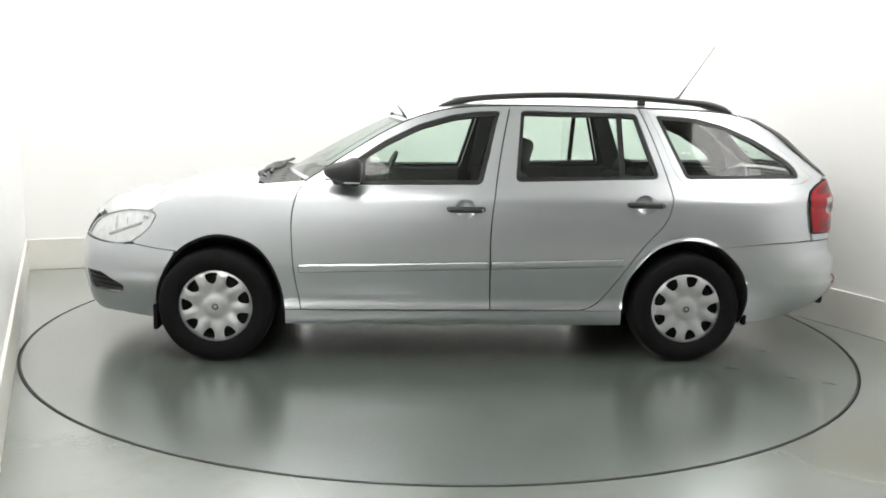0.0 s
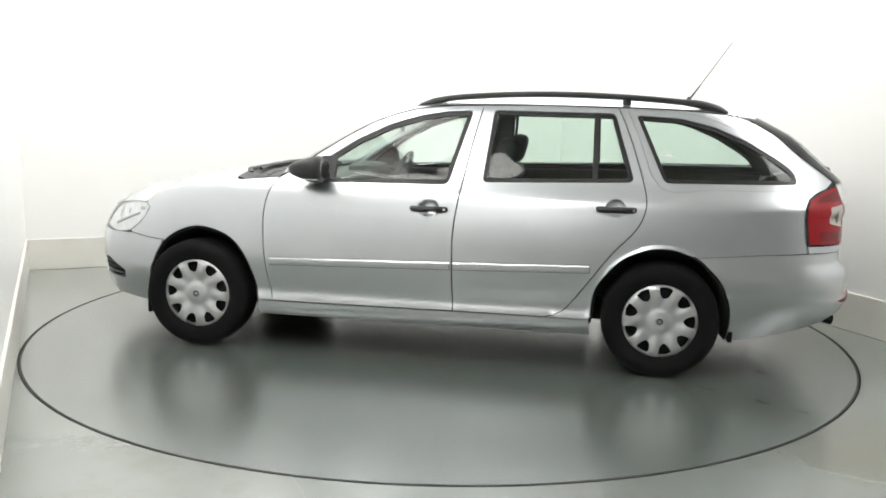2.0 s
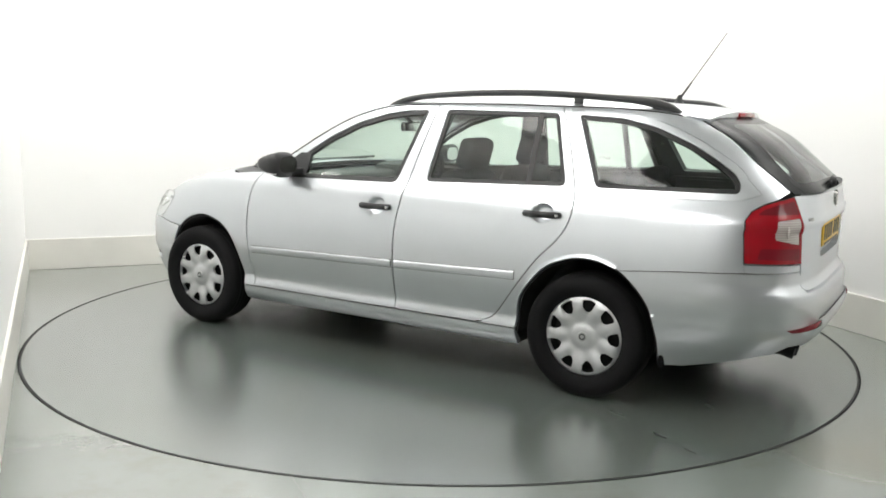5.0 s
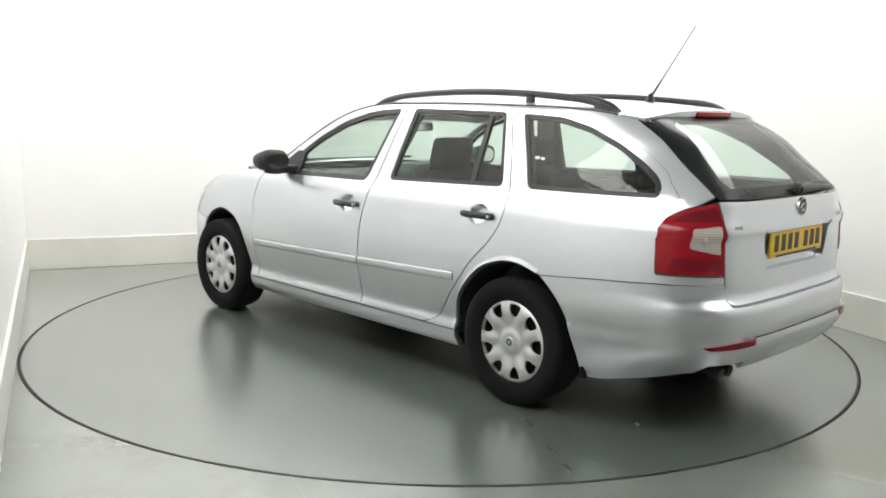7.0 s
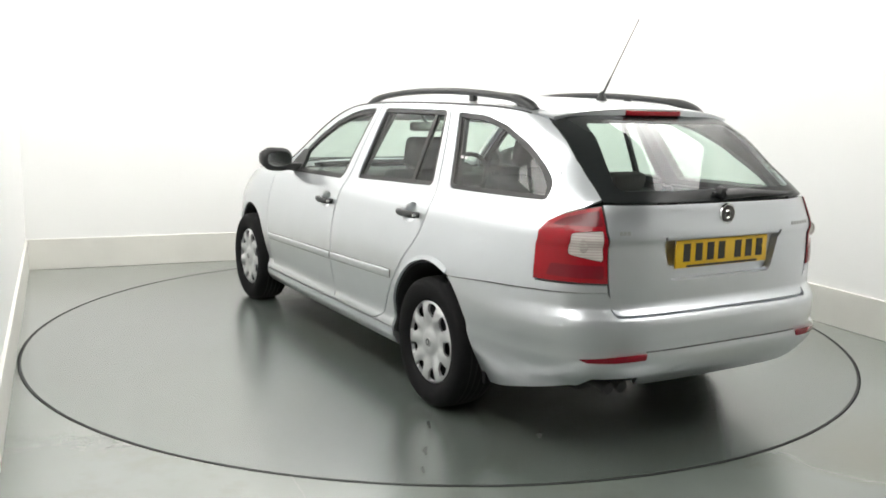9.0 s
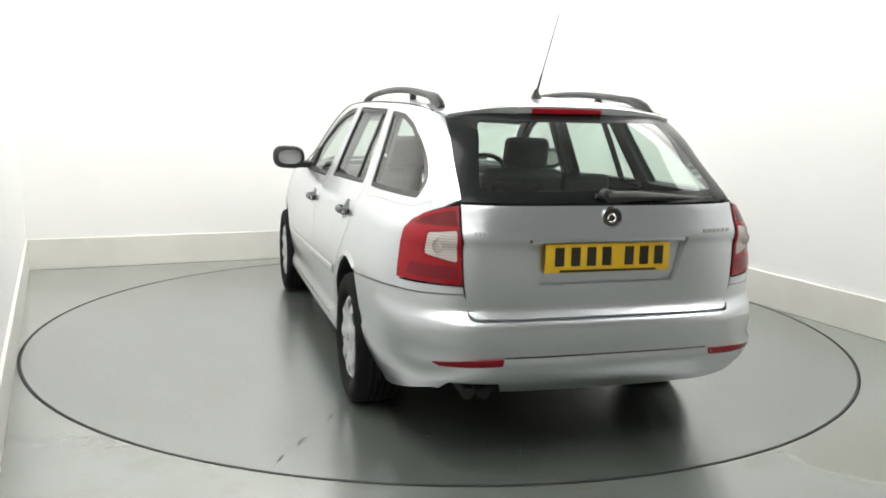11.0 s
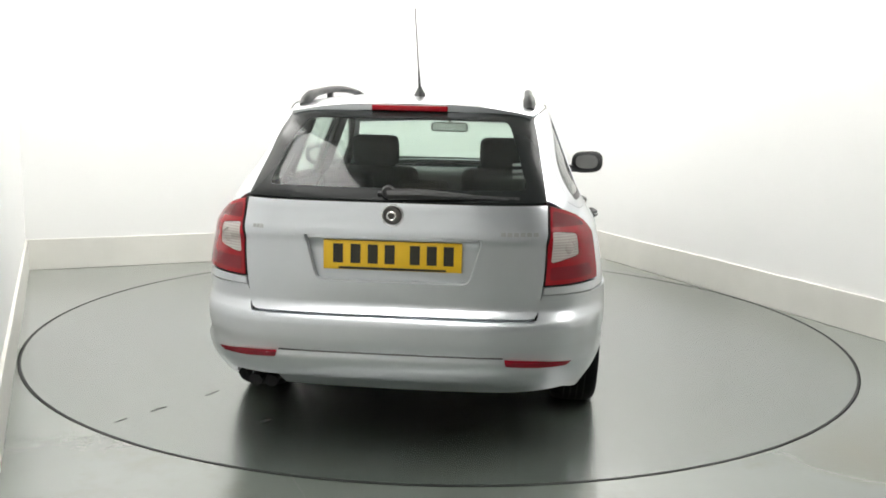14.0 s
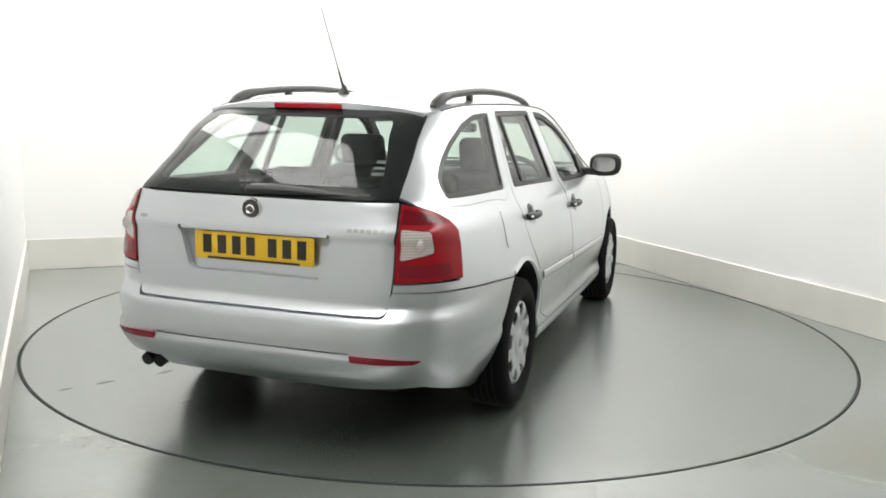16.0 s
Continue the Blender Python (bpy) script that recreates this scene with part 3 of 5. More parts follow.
def build_doors(car):
    def make(m):
        lower = [(-0.191, 0.290), (0.30, 0.287), (0.838, 0.286)]
        outline = lower + smooth_line(DOOR_FRONT)[1:] + smooth_line(PILLAR)[1:] + smooth_line(PILLAR_B)[::-1][1:-1]
        bowls = [bowl_line(-0.047, 0.8425), bowl_line(-1.037, 0.878)]
        window = rounded(FRONT_WINDOW, [0.01, 0.03, 0.02, 0.03, 0.03, 0.03, 0.03, 0.03, 0.02, 0.02])
        door = sheet("front_door", outline, side, SILVER, car, [window, bowls[0]], gap=0.0036, mirror=m)
        seal = offset_loop(window, 0.023)
        sheet("window_edge_shade", window, side, SEAL_AND_SHADE, door, [seal], lift=-0.004, depth=0.02, step=0.02, mirror=m)
        sheet("window_pane", seal, side, GLASS, door, lift=-0.010, depth=0.004, step=0.05, mirror=m)
        bar_on(side, [(-0.17, 0.5405), (0.2, 0.531), (0.5, 0.523), (0.846, 0.5145)], 0.040, 0.006, "side_moulding", SILVER, door, mirror=m)
        handle(door, -0.047, 0.8425, m)
        outline = [(-0.191, 0.290)] + smooth_line(PILLAR_B)[1:] + smooth_line(ROOF_SEAM)[1:] + smooth_line(DOOR_BACK)[::-1][1:] + [(-0.5, 0.290)]
        window = rounded(REAR_WINDOW, [0.03, 0.02, 0.025, 0.035])
        door = sheet("rear_door", outline, side, SILVER, car, [window, bowls[1]], gap=0.0036, mirror=m)
        seal = offset_loop(window, 0.018)
        sheet("window_edge_shade", window, side, SEAL_AND_SHADE, door, [seal], lift=-0.004, depth=0.02, step=0.02, mirror=m)
        sheet("window_pane", seal, side, GLASS, door, lift=-0.010, depth=0.004, step=0.05, mirror=m)
        sheet("window_divider", [(-0.905, 1.00), (-0.935, 1.00), (-0.928, 1.37), (-0.900, 1.37)], side, SEAL_AND_SHADE, door, lift=-0.005, depth=0.02, mirror=m)
        bar_on(side, [(-0.915, 0.563), (-0.5, 0.550), (-0.190, 0.541)], 0.040, 0.006, "side_moulding", SILVER, door, mirror=m)
        handle(door, -1.037, 0.878, m)

        # black sheet behind the panels paints the shade in their shut lines
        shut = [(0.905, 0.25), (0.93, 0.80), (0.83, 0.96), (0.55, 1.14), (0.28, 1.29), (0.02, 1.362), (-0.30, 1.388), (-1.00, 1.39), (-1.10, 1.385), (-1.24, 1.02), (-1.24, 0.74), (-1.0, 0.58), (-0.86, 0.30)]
        sheet("shut_line_shade", shut, side, SEAL_AND_SHADE, car, [offset_loop(rounded(FRONT_WINDOW, 0.02), -0.004), offset_loop(rounded(REAR_WINDOW, 0.03), -0.004)] + [offset_loop(b, -0.004) for b in bowls], lift=-0.016, depth=0.006, mirror=m, step=0.05)

    both(make)


def bowl_line(x, z):
    return [(x + 0.058 * math.cos(a), z + 0.002 + 0.047 * math.sin(a)) for a in np.linspace(0, 2 * math.pi, 28, endpoint=False)]


def handle(door, x, z, m):
    """A black pull handle before a scooped finger bowl."""
    bowl = offset_loop(bowl_line(x, z), -0.003)

    def scoop(u, v):
        p = side(u, v)
        r2 = ((u - x) / 0.058) ** 2 + ((v - z - 0.002) / 0.047) ** 2
        return (p[0], p[1] - 0.001 - 0.040 * max(0.0, 1 - r2**3), p[2])

    sheet("handle_bowl", bowl, scoop, SILVER, door, depth=0.006, step=0.012, mirror=m)
    s = -1 if m else 1
    points = [(x + 0.097, -0.006), (x + 0.085, 0.018), (x + 0.05, 0.028), (x, 0.031), (x - 0.05, 0.028), (x - 0.08, 0.020), (x - 0.097, 0.002)]
    line = [Vector((px, s * (side(px, z)[1] + d), z)) for px, d in points]
    grip = part("door_handle", tube(bmesh.new(), line, [0.011, 0.014, 0.0145, 0.0145, 0.0145, 0.0145, 0.012], 10, 1.15), BLACK, door, "black plastic door handle")
    p = side(x - 0.088, z)
    part("lock", lathe(bmesh.new(), [(0.0, s * 0.034), (0.007, s * 0.034), (0.008, s * 0.022)], 14, "Y", (p[0], s * p[1], z)), CHROME, door)


def build_flanks(car):
    def make(m):
        arch = smooth_line(ARCH_FRONT)
        top = [q for q in arch if q[0] < 1.505]
        outline = [(0.838, 0.286)] + smooth_line(DOOR_FRONT)[1:] + smooth_line(FENDER_TOP)[1:] + smooth_line([(1.645, 0.803), (1.612, 0.780), (1.640, 0.722), (1.690, 0.672), (1.745, 0.634)])[1:] + [(1.735, 0.622), (1.60, 0.604), (1.505, 0.598)] + top[::-1] + [(0.92, 0.286)]
        sheet("front_wing", outline, side, SILVER, car, gap=0.0022, mirror=m)
        # rear quarter, with a seam round its window
        window = QUARTER_WINDOW
        surround = offset_loop(smooth_line(window + window[:1], 3)[:-1], -0.030)
        window_s = rounded(window, [0.02, 0.0, 0.03, 0.0, 0.03, 0.03, 0.03, 0.03, 0.03, 0.03, 0.03])
        roof_x, roof_z = [q[0] for q in ROOF_BACK][::-1], [q[1] for q in ROOF_BACK][::-1]
        ring_out = [(x, min(z, float(np.interp(x, roof_x, roof_z)) - 0.011)) for x, z in surround]
        arch = smooth_line(ARCH_BACK)
        top = [q for q in arch if q[0] > -1.45 and q[1] > 0.30]
        edge = [(rear(*rear_of_y(gate_edge(z), z))[0], z) for z in np.linspace(1.335, 1.045, 9)]
        lamp = [(-2.10, 1.010), (-2.050, 0.990), (-2.004, 0.960), (-1.985, 0.918), (-1.992, 0.82), (-2.000, 0.730)]
        outline = (smooth_line(DOOR_BACK)[1:] + smooth_line(ROOF_BACK)[1:-1] + edge + lamp + [(-2.008, 0.688), (-1.984, 0.686), (-1.75, 0.674), (-1.455, 0.6465)]
                   + top[::-1] + [(-0.922, 0.288), (-0.70, 0.288)])
        panel = sheet("rear_quarter", outline, side, SILVER, car, [ring_out], gap=0.0022, mirror=m)
        sheet("window_surround", offset_loop(ring_out, -0.0024), side, SILVER, panel, [window_s], gap=0.0016, mirror=m, step=0.02)
        seal = offset_loop(window_s, 0.020)
        sheet("window_edge_shade", window_s, side, SEAL_AND_SHADE, panel, [seal], lift=-0.003, depth=0.02, step=0.02, mirror=m)
        sheet("window_pane", seal, side, GLASS, panel, lift=-0.007, depth=0.004, step=0.05, mirror=m)
        if m:
            sheet("fuel_flap", rounded([(-1.36, 0.78), (-1.52, 0.78), (-1.52, 0.94), (-1.36, 0.94)], 0.03), side, SILVER, panel, lift=0.0035, depth=0.006, mirror=True)
        # strip between lamp and bumper
        sheet("corner_panel", [rear_of_x(-2.008, 0.69), rear_of_x(-2.002, 0.726), rear_of_y(0.576, 0.720), rear_of_y(0.5715, 0.69)], rear, SILVER, car, gap=0.0012, mirror=m, step=0.015, stretch=1.2)
        sheet("sill", [(0.925, 0.20), (0.92, 0.283), (0.3, 0.284), (-0.3, 0.287), (-0.92, 0.287), (-0.93, 0.20)], side, SILVER, car, gap=0.001, depth=0.03, mirror=m)
        # wheel housings
        for cx, arch, name in ((AXLE, ARCH_FRONT, "front"), (-AXLE, ARCH_BACK, "rear")):
            bm = bmesh.new()
            line = smooth_line(arch)
            s = -1 if m else 1
            a = [bm.verts.new((x, s * (side(x, z)[1] - 0.006), z)) for x, z in line]
            b = [bm.verts.new((cx + (x - cx) * 0.93, s * 0.52, 0.30 + (z - 0.30) * 0.93)) for x, z in line]
            lip = [bm.verts.new((cx + (x - cx) * 0.965, s * (side(x, z)[1] - 0.012), 0.30 + (z - 0.30) * 0.965)) for x, z in line]
            for i in range(len(line) - 1):
                bm.faces.new((a[i], a[i + 1], lip[i + 1], lip[i]))
                bm.faces.new((lip[i], lip[i + 1], b[i + 1], b[i]))
            bm.faces.new(b)
            part("wheel_housing", bm, UNDER, car)
        # mud flaps behind the wheels
        for x, y, h, z0 in ((1.63, 0.72, 0.14, 0.15), (-1.655, 0.72, 0.20, 0.195)):
            s = -1 if m else 1
            part("mud_flap", box(bmesh.new(), x - 0.013, x + 0.013, *sorted((s * 0.58, s * 0.775)), z0, z0 + h, 0.008, m=None), RUBBER, car, "black rubber mud flap")
        # turned-out lip round the rear arch
        line = [q for q in smooth_line(ARCH_BACK) if q[1] > 0.29 and q[0] > -1.45]
        wide = [(-1.285 + (x + 1.285) * 1.062, 0.30 + (z - 0.30) * 1.055) for x, z in line]

        def flare(x, z):
            p = side(x, z)
            r = math.hypot((x + 1.285) / 0.355, (z - 0.30) / 0.389)
            return (p[0], p[1] + 0.0015 + 0.008 * min(1.0, max(0.0, (1.062 - r) / 0.06)) ** 1.5, p[2])

        sheet("arch_lip", line + wide[::-1], flare, SILVER, car, depth=0.012, mirror=m, step=0.012)

    both(make)


def build_roof(car):
    centre = curve_of([-1.80, -1.60, -1.40, -1.0, -0.6, -0.2, 0.05, 0.22, 0.34], [1.402, 1.420, 1.434, 1.450, 1.456, 1.447, 1.428, 1.400, 1.372])
    line = PILLAR + ROOF_SEAM[1:] + ROOF_BACK[1:]
    xs, zs = [q[0] for q in line][::-1], [q[1] for q in line][::-1]

    def top(u, v):
        x = u + (0.06 * (1 - v * v) if u > 0.1 else 0.0) * min(1.0, max(0.0, (u - 0.1) / 0.15))
        ze = float(np.interp(u, xs, zs))
        ye = side(u, ze)[1] + 0.001
        return (x, v * ye, centre(u) - (centre(u) - ze) * abs(v) ** 2.7)

    roof = sheet("roof", [(0.262, -1.0), (0.262, 1.0), (-1.63, 1.0), (-1.66, 0.85), (-1.68, 0.5), (-1.68, -0.5), (-1.66, -0.85), (-1.63, -1.0)], top, SILVER, car, gap=0.0, depth=0.02, step=0.04)
    rails(car, top)
    for s in (1, -1):
        ditch = [Vector((x, s * (side(x, z)[1] + 0.0005), z + 0.001)) for x, z in zip(xs, zs) if x > -1.64][::-1]
        part("roof_seam", tube(bmesh.new(), smooth_line(ditch, 3), 0.0038, 6), SEAL_AND_SHADE, roof)
    # aerial
    base = Vector((-1.435, 0.0, centre(-1.435) - 0.004))
    aerial = part("aerial", lathe(bmesh.new(), [(0.028, 0.0), (0.026, 0.008), (0.016, 0.028), (0.008, 0.045), (0.0, 0.05)], 20, "Z", base), BLACK, car, "thin whip aerial on a black foot")
    aim = Vector((-0.30, 0.0, 0.45)).normalized()
    start = base + Vector((-0.004, 0, 0.03))
    part("aerial_sleeve", tube(bmesh.new(), [start, start + aim * 0.10], [0.0065, 0.0042], 8), BLACK, aerial)
    part("aerial_rod", tube(bmesh.new(), [start + aim * 0.10, start + aim * 0.405], [0.0030, 0.0024], 6), EXHAUST, aerial)

    # windscreen and pillars
    def screen(u, v):
        x = float(np.interp(v, [q[1] for q in PILLAR], [q[0] for q in PILLAR]))
        ye = half_width(x, v) - 0.012
        return (x - 0.02 + 0.18 * (1 - u * u) * (1.0 - 0.5 * (v - 0.98) / 0.4), u * ye, v + 0.02 * (1 - u * u))

    sheet("windscreen", [(-0.94, 0.985), (0.94, 0.985), (0.94, 1.295), (-0.94, 1.295)], screen, GLASS, car, depth=0.004, step=0.04, lift=-0.004)
    sheet("windscreen_frame", [(-1.0, 0.975), (1.0, 0.975), (1.0, 1.312), (-1.0, 1.312)], screen, SILVER, car, [[(-0.95, 0.99), (0.95, 0.99), (0.95, 1.30), (-0.95, 1.30)]], depth=0.03, step=0.04)


def rails(car, top):
    """Black roof rails, arched clear of the roof on three feet."""
    def make(m):
        s = -1 if m else 1
        way = smooth_line([(0.095, 1.392, 0.505), (0.04, 1.415, 0.503), (-0.04, 1.437, 0.502), (-0.16, 1.456, 0.50), (-0.445, 1.475, 0.497), (-0.76, 1.481, 0.495), (-1.06, 1.473, 0.495), (-1.36, 1.453, 0.497), (-1.47, 1.438, 0.498), (-1.545, 1.416, 0.499), (-1.595, 1.392, 0.50)], 4)
        size = [float(np.interp(x, [-1.6, -1.55, -1.47, -1.36, -0.1, 0.0, 0.1], [0.018, 0.027, 0.027, 0.0195, 0.0185, 0.022, 0.014])) for x, z, y in way]
        bm = tube(bmesh.new(), [(x, s * y, z - 0.015) for x, z, y in way], size, 12, 0.86)
        rail = part("roof_rail", bm, BLACK, car, "black arched roof rail")
        part("rail_foot", box(bmesh.new(), -1.090, -1.046, s * 0.495 - 0.013, s * 0.495 + 0.013, 1.395, 1.460, 0.006), BLACK, rail)
        for x, z in ((0.03, 1.388), (-1.51, 1.396)):
            part("rail_foot", box(bmesh.new(), x - 0.05, x + 0.05, s * 0.50 - 0.015, s * 0.50 + 0.015, z - 0.02, z + 0.018, 0.010), BLACK, rail)

    both(make)


def build_bonnet(car):
    edge_x, edge_z = [q[0] for q in FENDER_TOP] + [1.80, 1.93, 2.02], [q[1] for q in FENDER_TOP] + [0.792, 0.755, 0.70]

    def skin(u, v):
        ze = float(np.interp(u, edge_x, edge_z))
        ye = side(u, ze)[1] - 0.004 if u < 1.65 else float(np.interp(u, [1.65, 1.8, 1.93, 2.02, 2.1], [side(1.65, 0.803)[1], 0.60, 0.50, 0.42, 0.40]))
        crown = float(np.interp(u, [0.8, 1.2, 1.6, 1.8, 1.95, 2.05], [0.03, 0.045, 0.065, 0.07, 0.06, 0.03]))
        return (u + 0.10 * (1 - v * v) * min(1.0, max(0.0, (u - 1.2) / 0.8)), v * ye, ze + crown * (1 - abs(v) ** 2.4))

    bonnet = sheet("bonnet", [(1.05, -1), (1.05, 1), (2.02, 1), (2.02, -1)], skin, SILVER, car, gap=0.002, step=0.04, depth=0.02)
    def tray(u, v):
        p = skin(max(u, 0.96), v)
        dip = 0.018 * math.sin(math.pi * min(1.0, max(0.0, (u - 0.84) / 0.22)))
        return (u + 0.035 * (1 - v * v), p[1] * 0.985, p[2] + 0.004 - dip + 0.012 * max(0.0, (u - 1.0) / 0.06))

    cowl = sheet("cowl", [(0.84, -1.0), (0.84, 1.0), (1.065, 1.0), (1.065, -1.0)], tray, BLACK, car, depth=0.03, step=0.03, label="black plastic cowl")
    for k in range(14):
        v = -0.84 + 0.13 * k
        sheet("cowl_slat", [(0.93, v - 0.035), (0.93, v + 0.035), (0.955, v + 0.035), (0.955, v - 0.035)], tray, SEAL_AND_SHADE, cowl, lift=0.003, depth=0.004, step=0.02)
    for y0, y1 in ((0.60, -0.02), (0.02, -0.56)):
        arm = part("wiper_arm", tube(bmesh.new(), [(1.06, y0, 0.972), (1.085, y0 - 0.06, 0.994), (1.08, y0 - 0.2, 1.000), (1.06, (y0 + y1) / 2, 1.004), (1.03, y1, 1.004)], [0.020, 0.018, 0.013, 0.010, 0.007], 8), BLACK, car, "black windscreen wiper")
        part("wiper_blade", tube(bmesh.new(), [(1.03, y0 - 0.08, 1.000), (1.05, (y0 + y1) / 2, 1.006), (1.02, y1 - 0.06, 1.008)], 0.009, 6), BLACK, arm)


def build_front(car):
    arch = [q for q in smooth_line(ARCH_FRONT) if q[0] > 1.505]
    left = [front_of_x(x, z) for x, z in arch[::-1]] + [front_of_x(1.505, 0.598), front_of_x(1.60, 0.604), front_of_x(1.735, 0.622), front_of_x(1.80, 0.618), front_of_x(1.90, 0.615)]
    middle = [front_of_y(0.40, 0.625), front_of_y(-0.40, 0.625)]
    right = [(-a, z) for a, z in left[::-1]]
    bottom = [front_of_y(-0.5, 0.205), front_of_y(0.0, 0.20), front_of_y(0.5, 0.205), front_of_x(1.844, 0.215)]
    fog = [front_of_x(1.810, 0.385), front_of_x(1.82, 0.335), front_of_y(0.52, 0.335), front_of_y(0.50, 0.44), front_of_x(1.95, 0.445)]
    low = rounded([front_of_y(0.42, 0.25), front_of_y(0.42, 0.40), front_of_y(-0.42, 0.40), front_of_y(-0.42, 0.25)], 0.03)
    fogs = [rounded(fog, 0.015), rounded([(-a, z) for a, z in fog], 0.015)]
    bumper = sheet("front_bumper", left + middle + right + [front_of_x(1.844, 0.215, -1)] + bottom, front, SILVER, car, fogs + [low], gap=0.002, step=0.035, stretch=1.1)
    for f in fogs + [low]:
        sheet("grille_mesh", f, front, BLACK, bumper, lift=-0.022, depth=0.01, stretch=1.1, label="black lower grille insert")
    for f, s in ((fogs[0], 1), (fogs[1], -1)):
        for k in range(3):
            z = 0.36 + 0.026 * k
            sheet("grille_bar", [front_of_x(1.83, z, s), front_of_y(s * 0.51, z), front_of_y(s * 0.51, z + 0.01), front_of_x(1.83, z + 0.01, s)], front, BLACK, bumper, lift=-0.008, depth=0.012, stretch=1.1)
    grille = sheet("grille", [front_of_y(-0.40, 0.632), front_of_y(0.40, 0.632), front_of_y(0.44, 0.72), front_of_y(0.40, 0.745), front_of_y(-0.40, 0.745), front_of_y(-0.44, 0.72)], front, BLACK, car, lift=-0.02, step=0.03, label="black front grille with upright ribs")
    for k in range(17):
        y = -0.40 + 0.05 * k
        sheet("rib", [front_of_y(y - 0.006, 0.635), front_of_y(y + 0.006, 0.635), front_of_y(y + 0.006, 0.74), front_of_y(y - 0.006, 0.74)], front, BLACK, grille, lift=-0.002, depth=0.02)
    sheet("grille_surround", [front_of_y(-0.45, 0.742), front_of_y(0.45, 0.742), front_of_y(0.45, 0.762), front_of_y(-0.45, 0.762)], front, CHROME, grille, lift=0.004, depth=0.01)

    def lamps(m):
        shape = [front_of_x(x, z) for x, z in HEADLAMP[:6]] + [front_of_y(0.46, 0.635), front_of_y(0.455, 0.70), front_of_y(0.50, 0.735)] + [front_of_x(x, z) for x, z in HEADLAMP[9:]]
        lamp = sheet("headlamp", shape, front, REFLECTOR, car, lift=-0.016, depth=0.02, mirror=m, step=0.02, label="clear headlamp with a bright reflector")
        sheet("lens", offset_loop(shape, 0.003), front, CLEAR, lamp, lift=0.0, depth=0.003, mirror=m, step=0.02)
        sheet("lamp_edge_shade", shape, front, GREY_METAL, lamp, [offset_loop(shape, 0.0025)], lift=-0.001, depth=0.008, mirror=m, step=0.02)
        s = -1 if m else 1
        sheet("lamp_bezel", [front_of_x(1.70, 0.742), front_of_x(1.70, 0.732), front_of_x(1.90, 0.655), front_of_x(1.91, 0.664)], front, GREY_METAL, lamp, lift=-0.010, depth=0.006, mirror=m, step=0.02)
        sheet("indicator_bulb", rounded([front_of_x(1.665, 0.775), front_of_x(1.665, 0.757), front_of_x(1.69, 0.757), front_of_x(1.69, 0.775)], 0.004), front, GREY_METAL, lamp, lift=-0.009, depth=0.006, mirror=m, step=0.01)
        for u, z, r in ((1.87, 0.70, 0.055), (1.80, 0.72, 0.04)):
            p = front(*front_of_x(u, z))
            part("bowl", lathe(bmesh.new(), [(0.0, -0.02), (r * 0.5, -0.012), (r, 0.012), (r + 0.006, 0.012)], 24, "X", (p[0] - 0.028, s * (p[1] - 0.05), z)), CHROME, lamp)

    both(lamps)


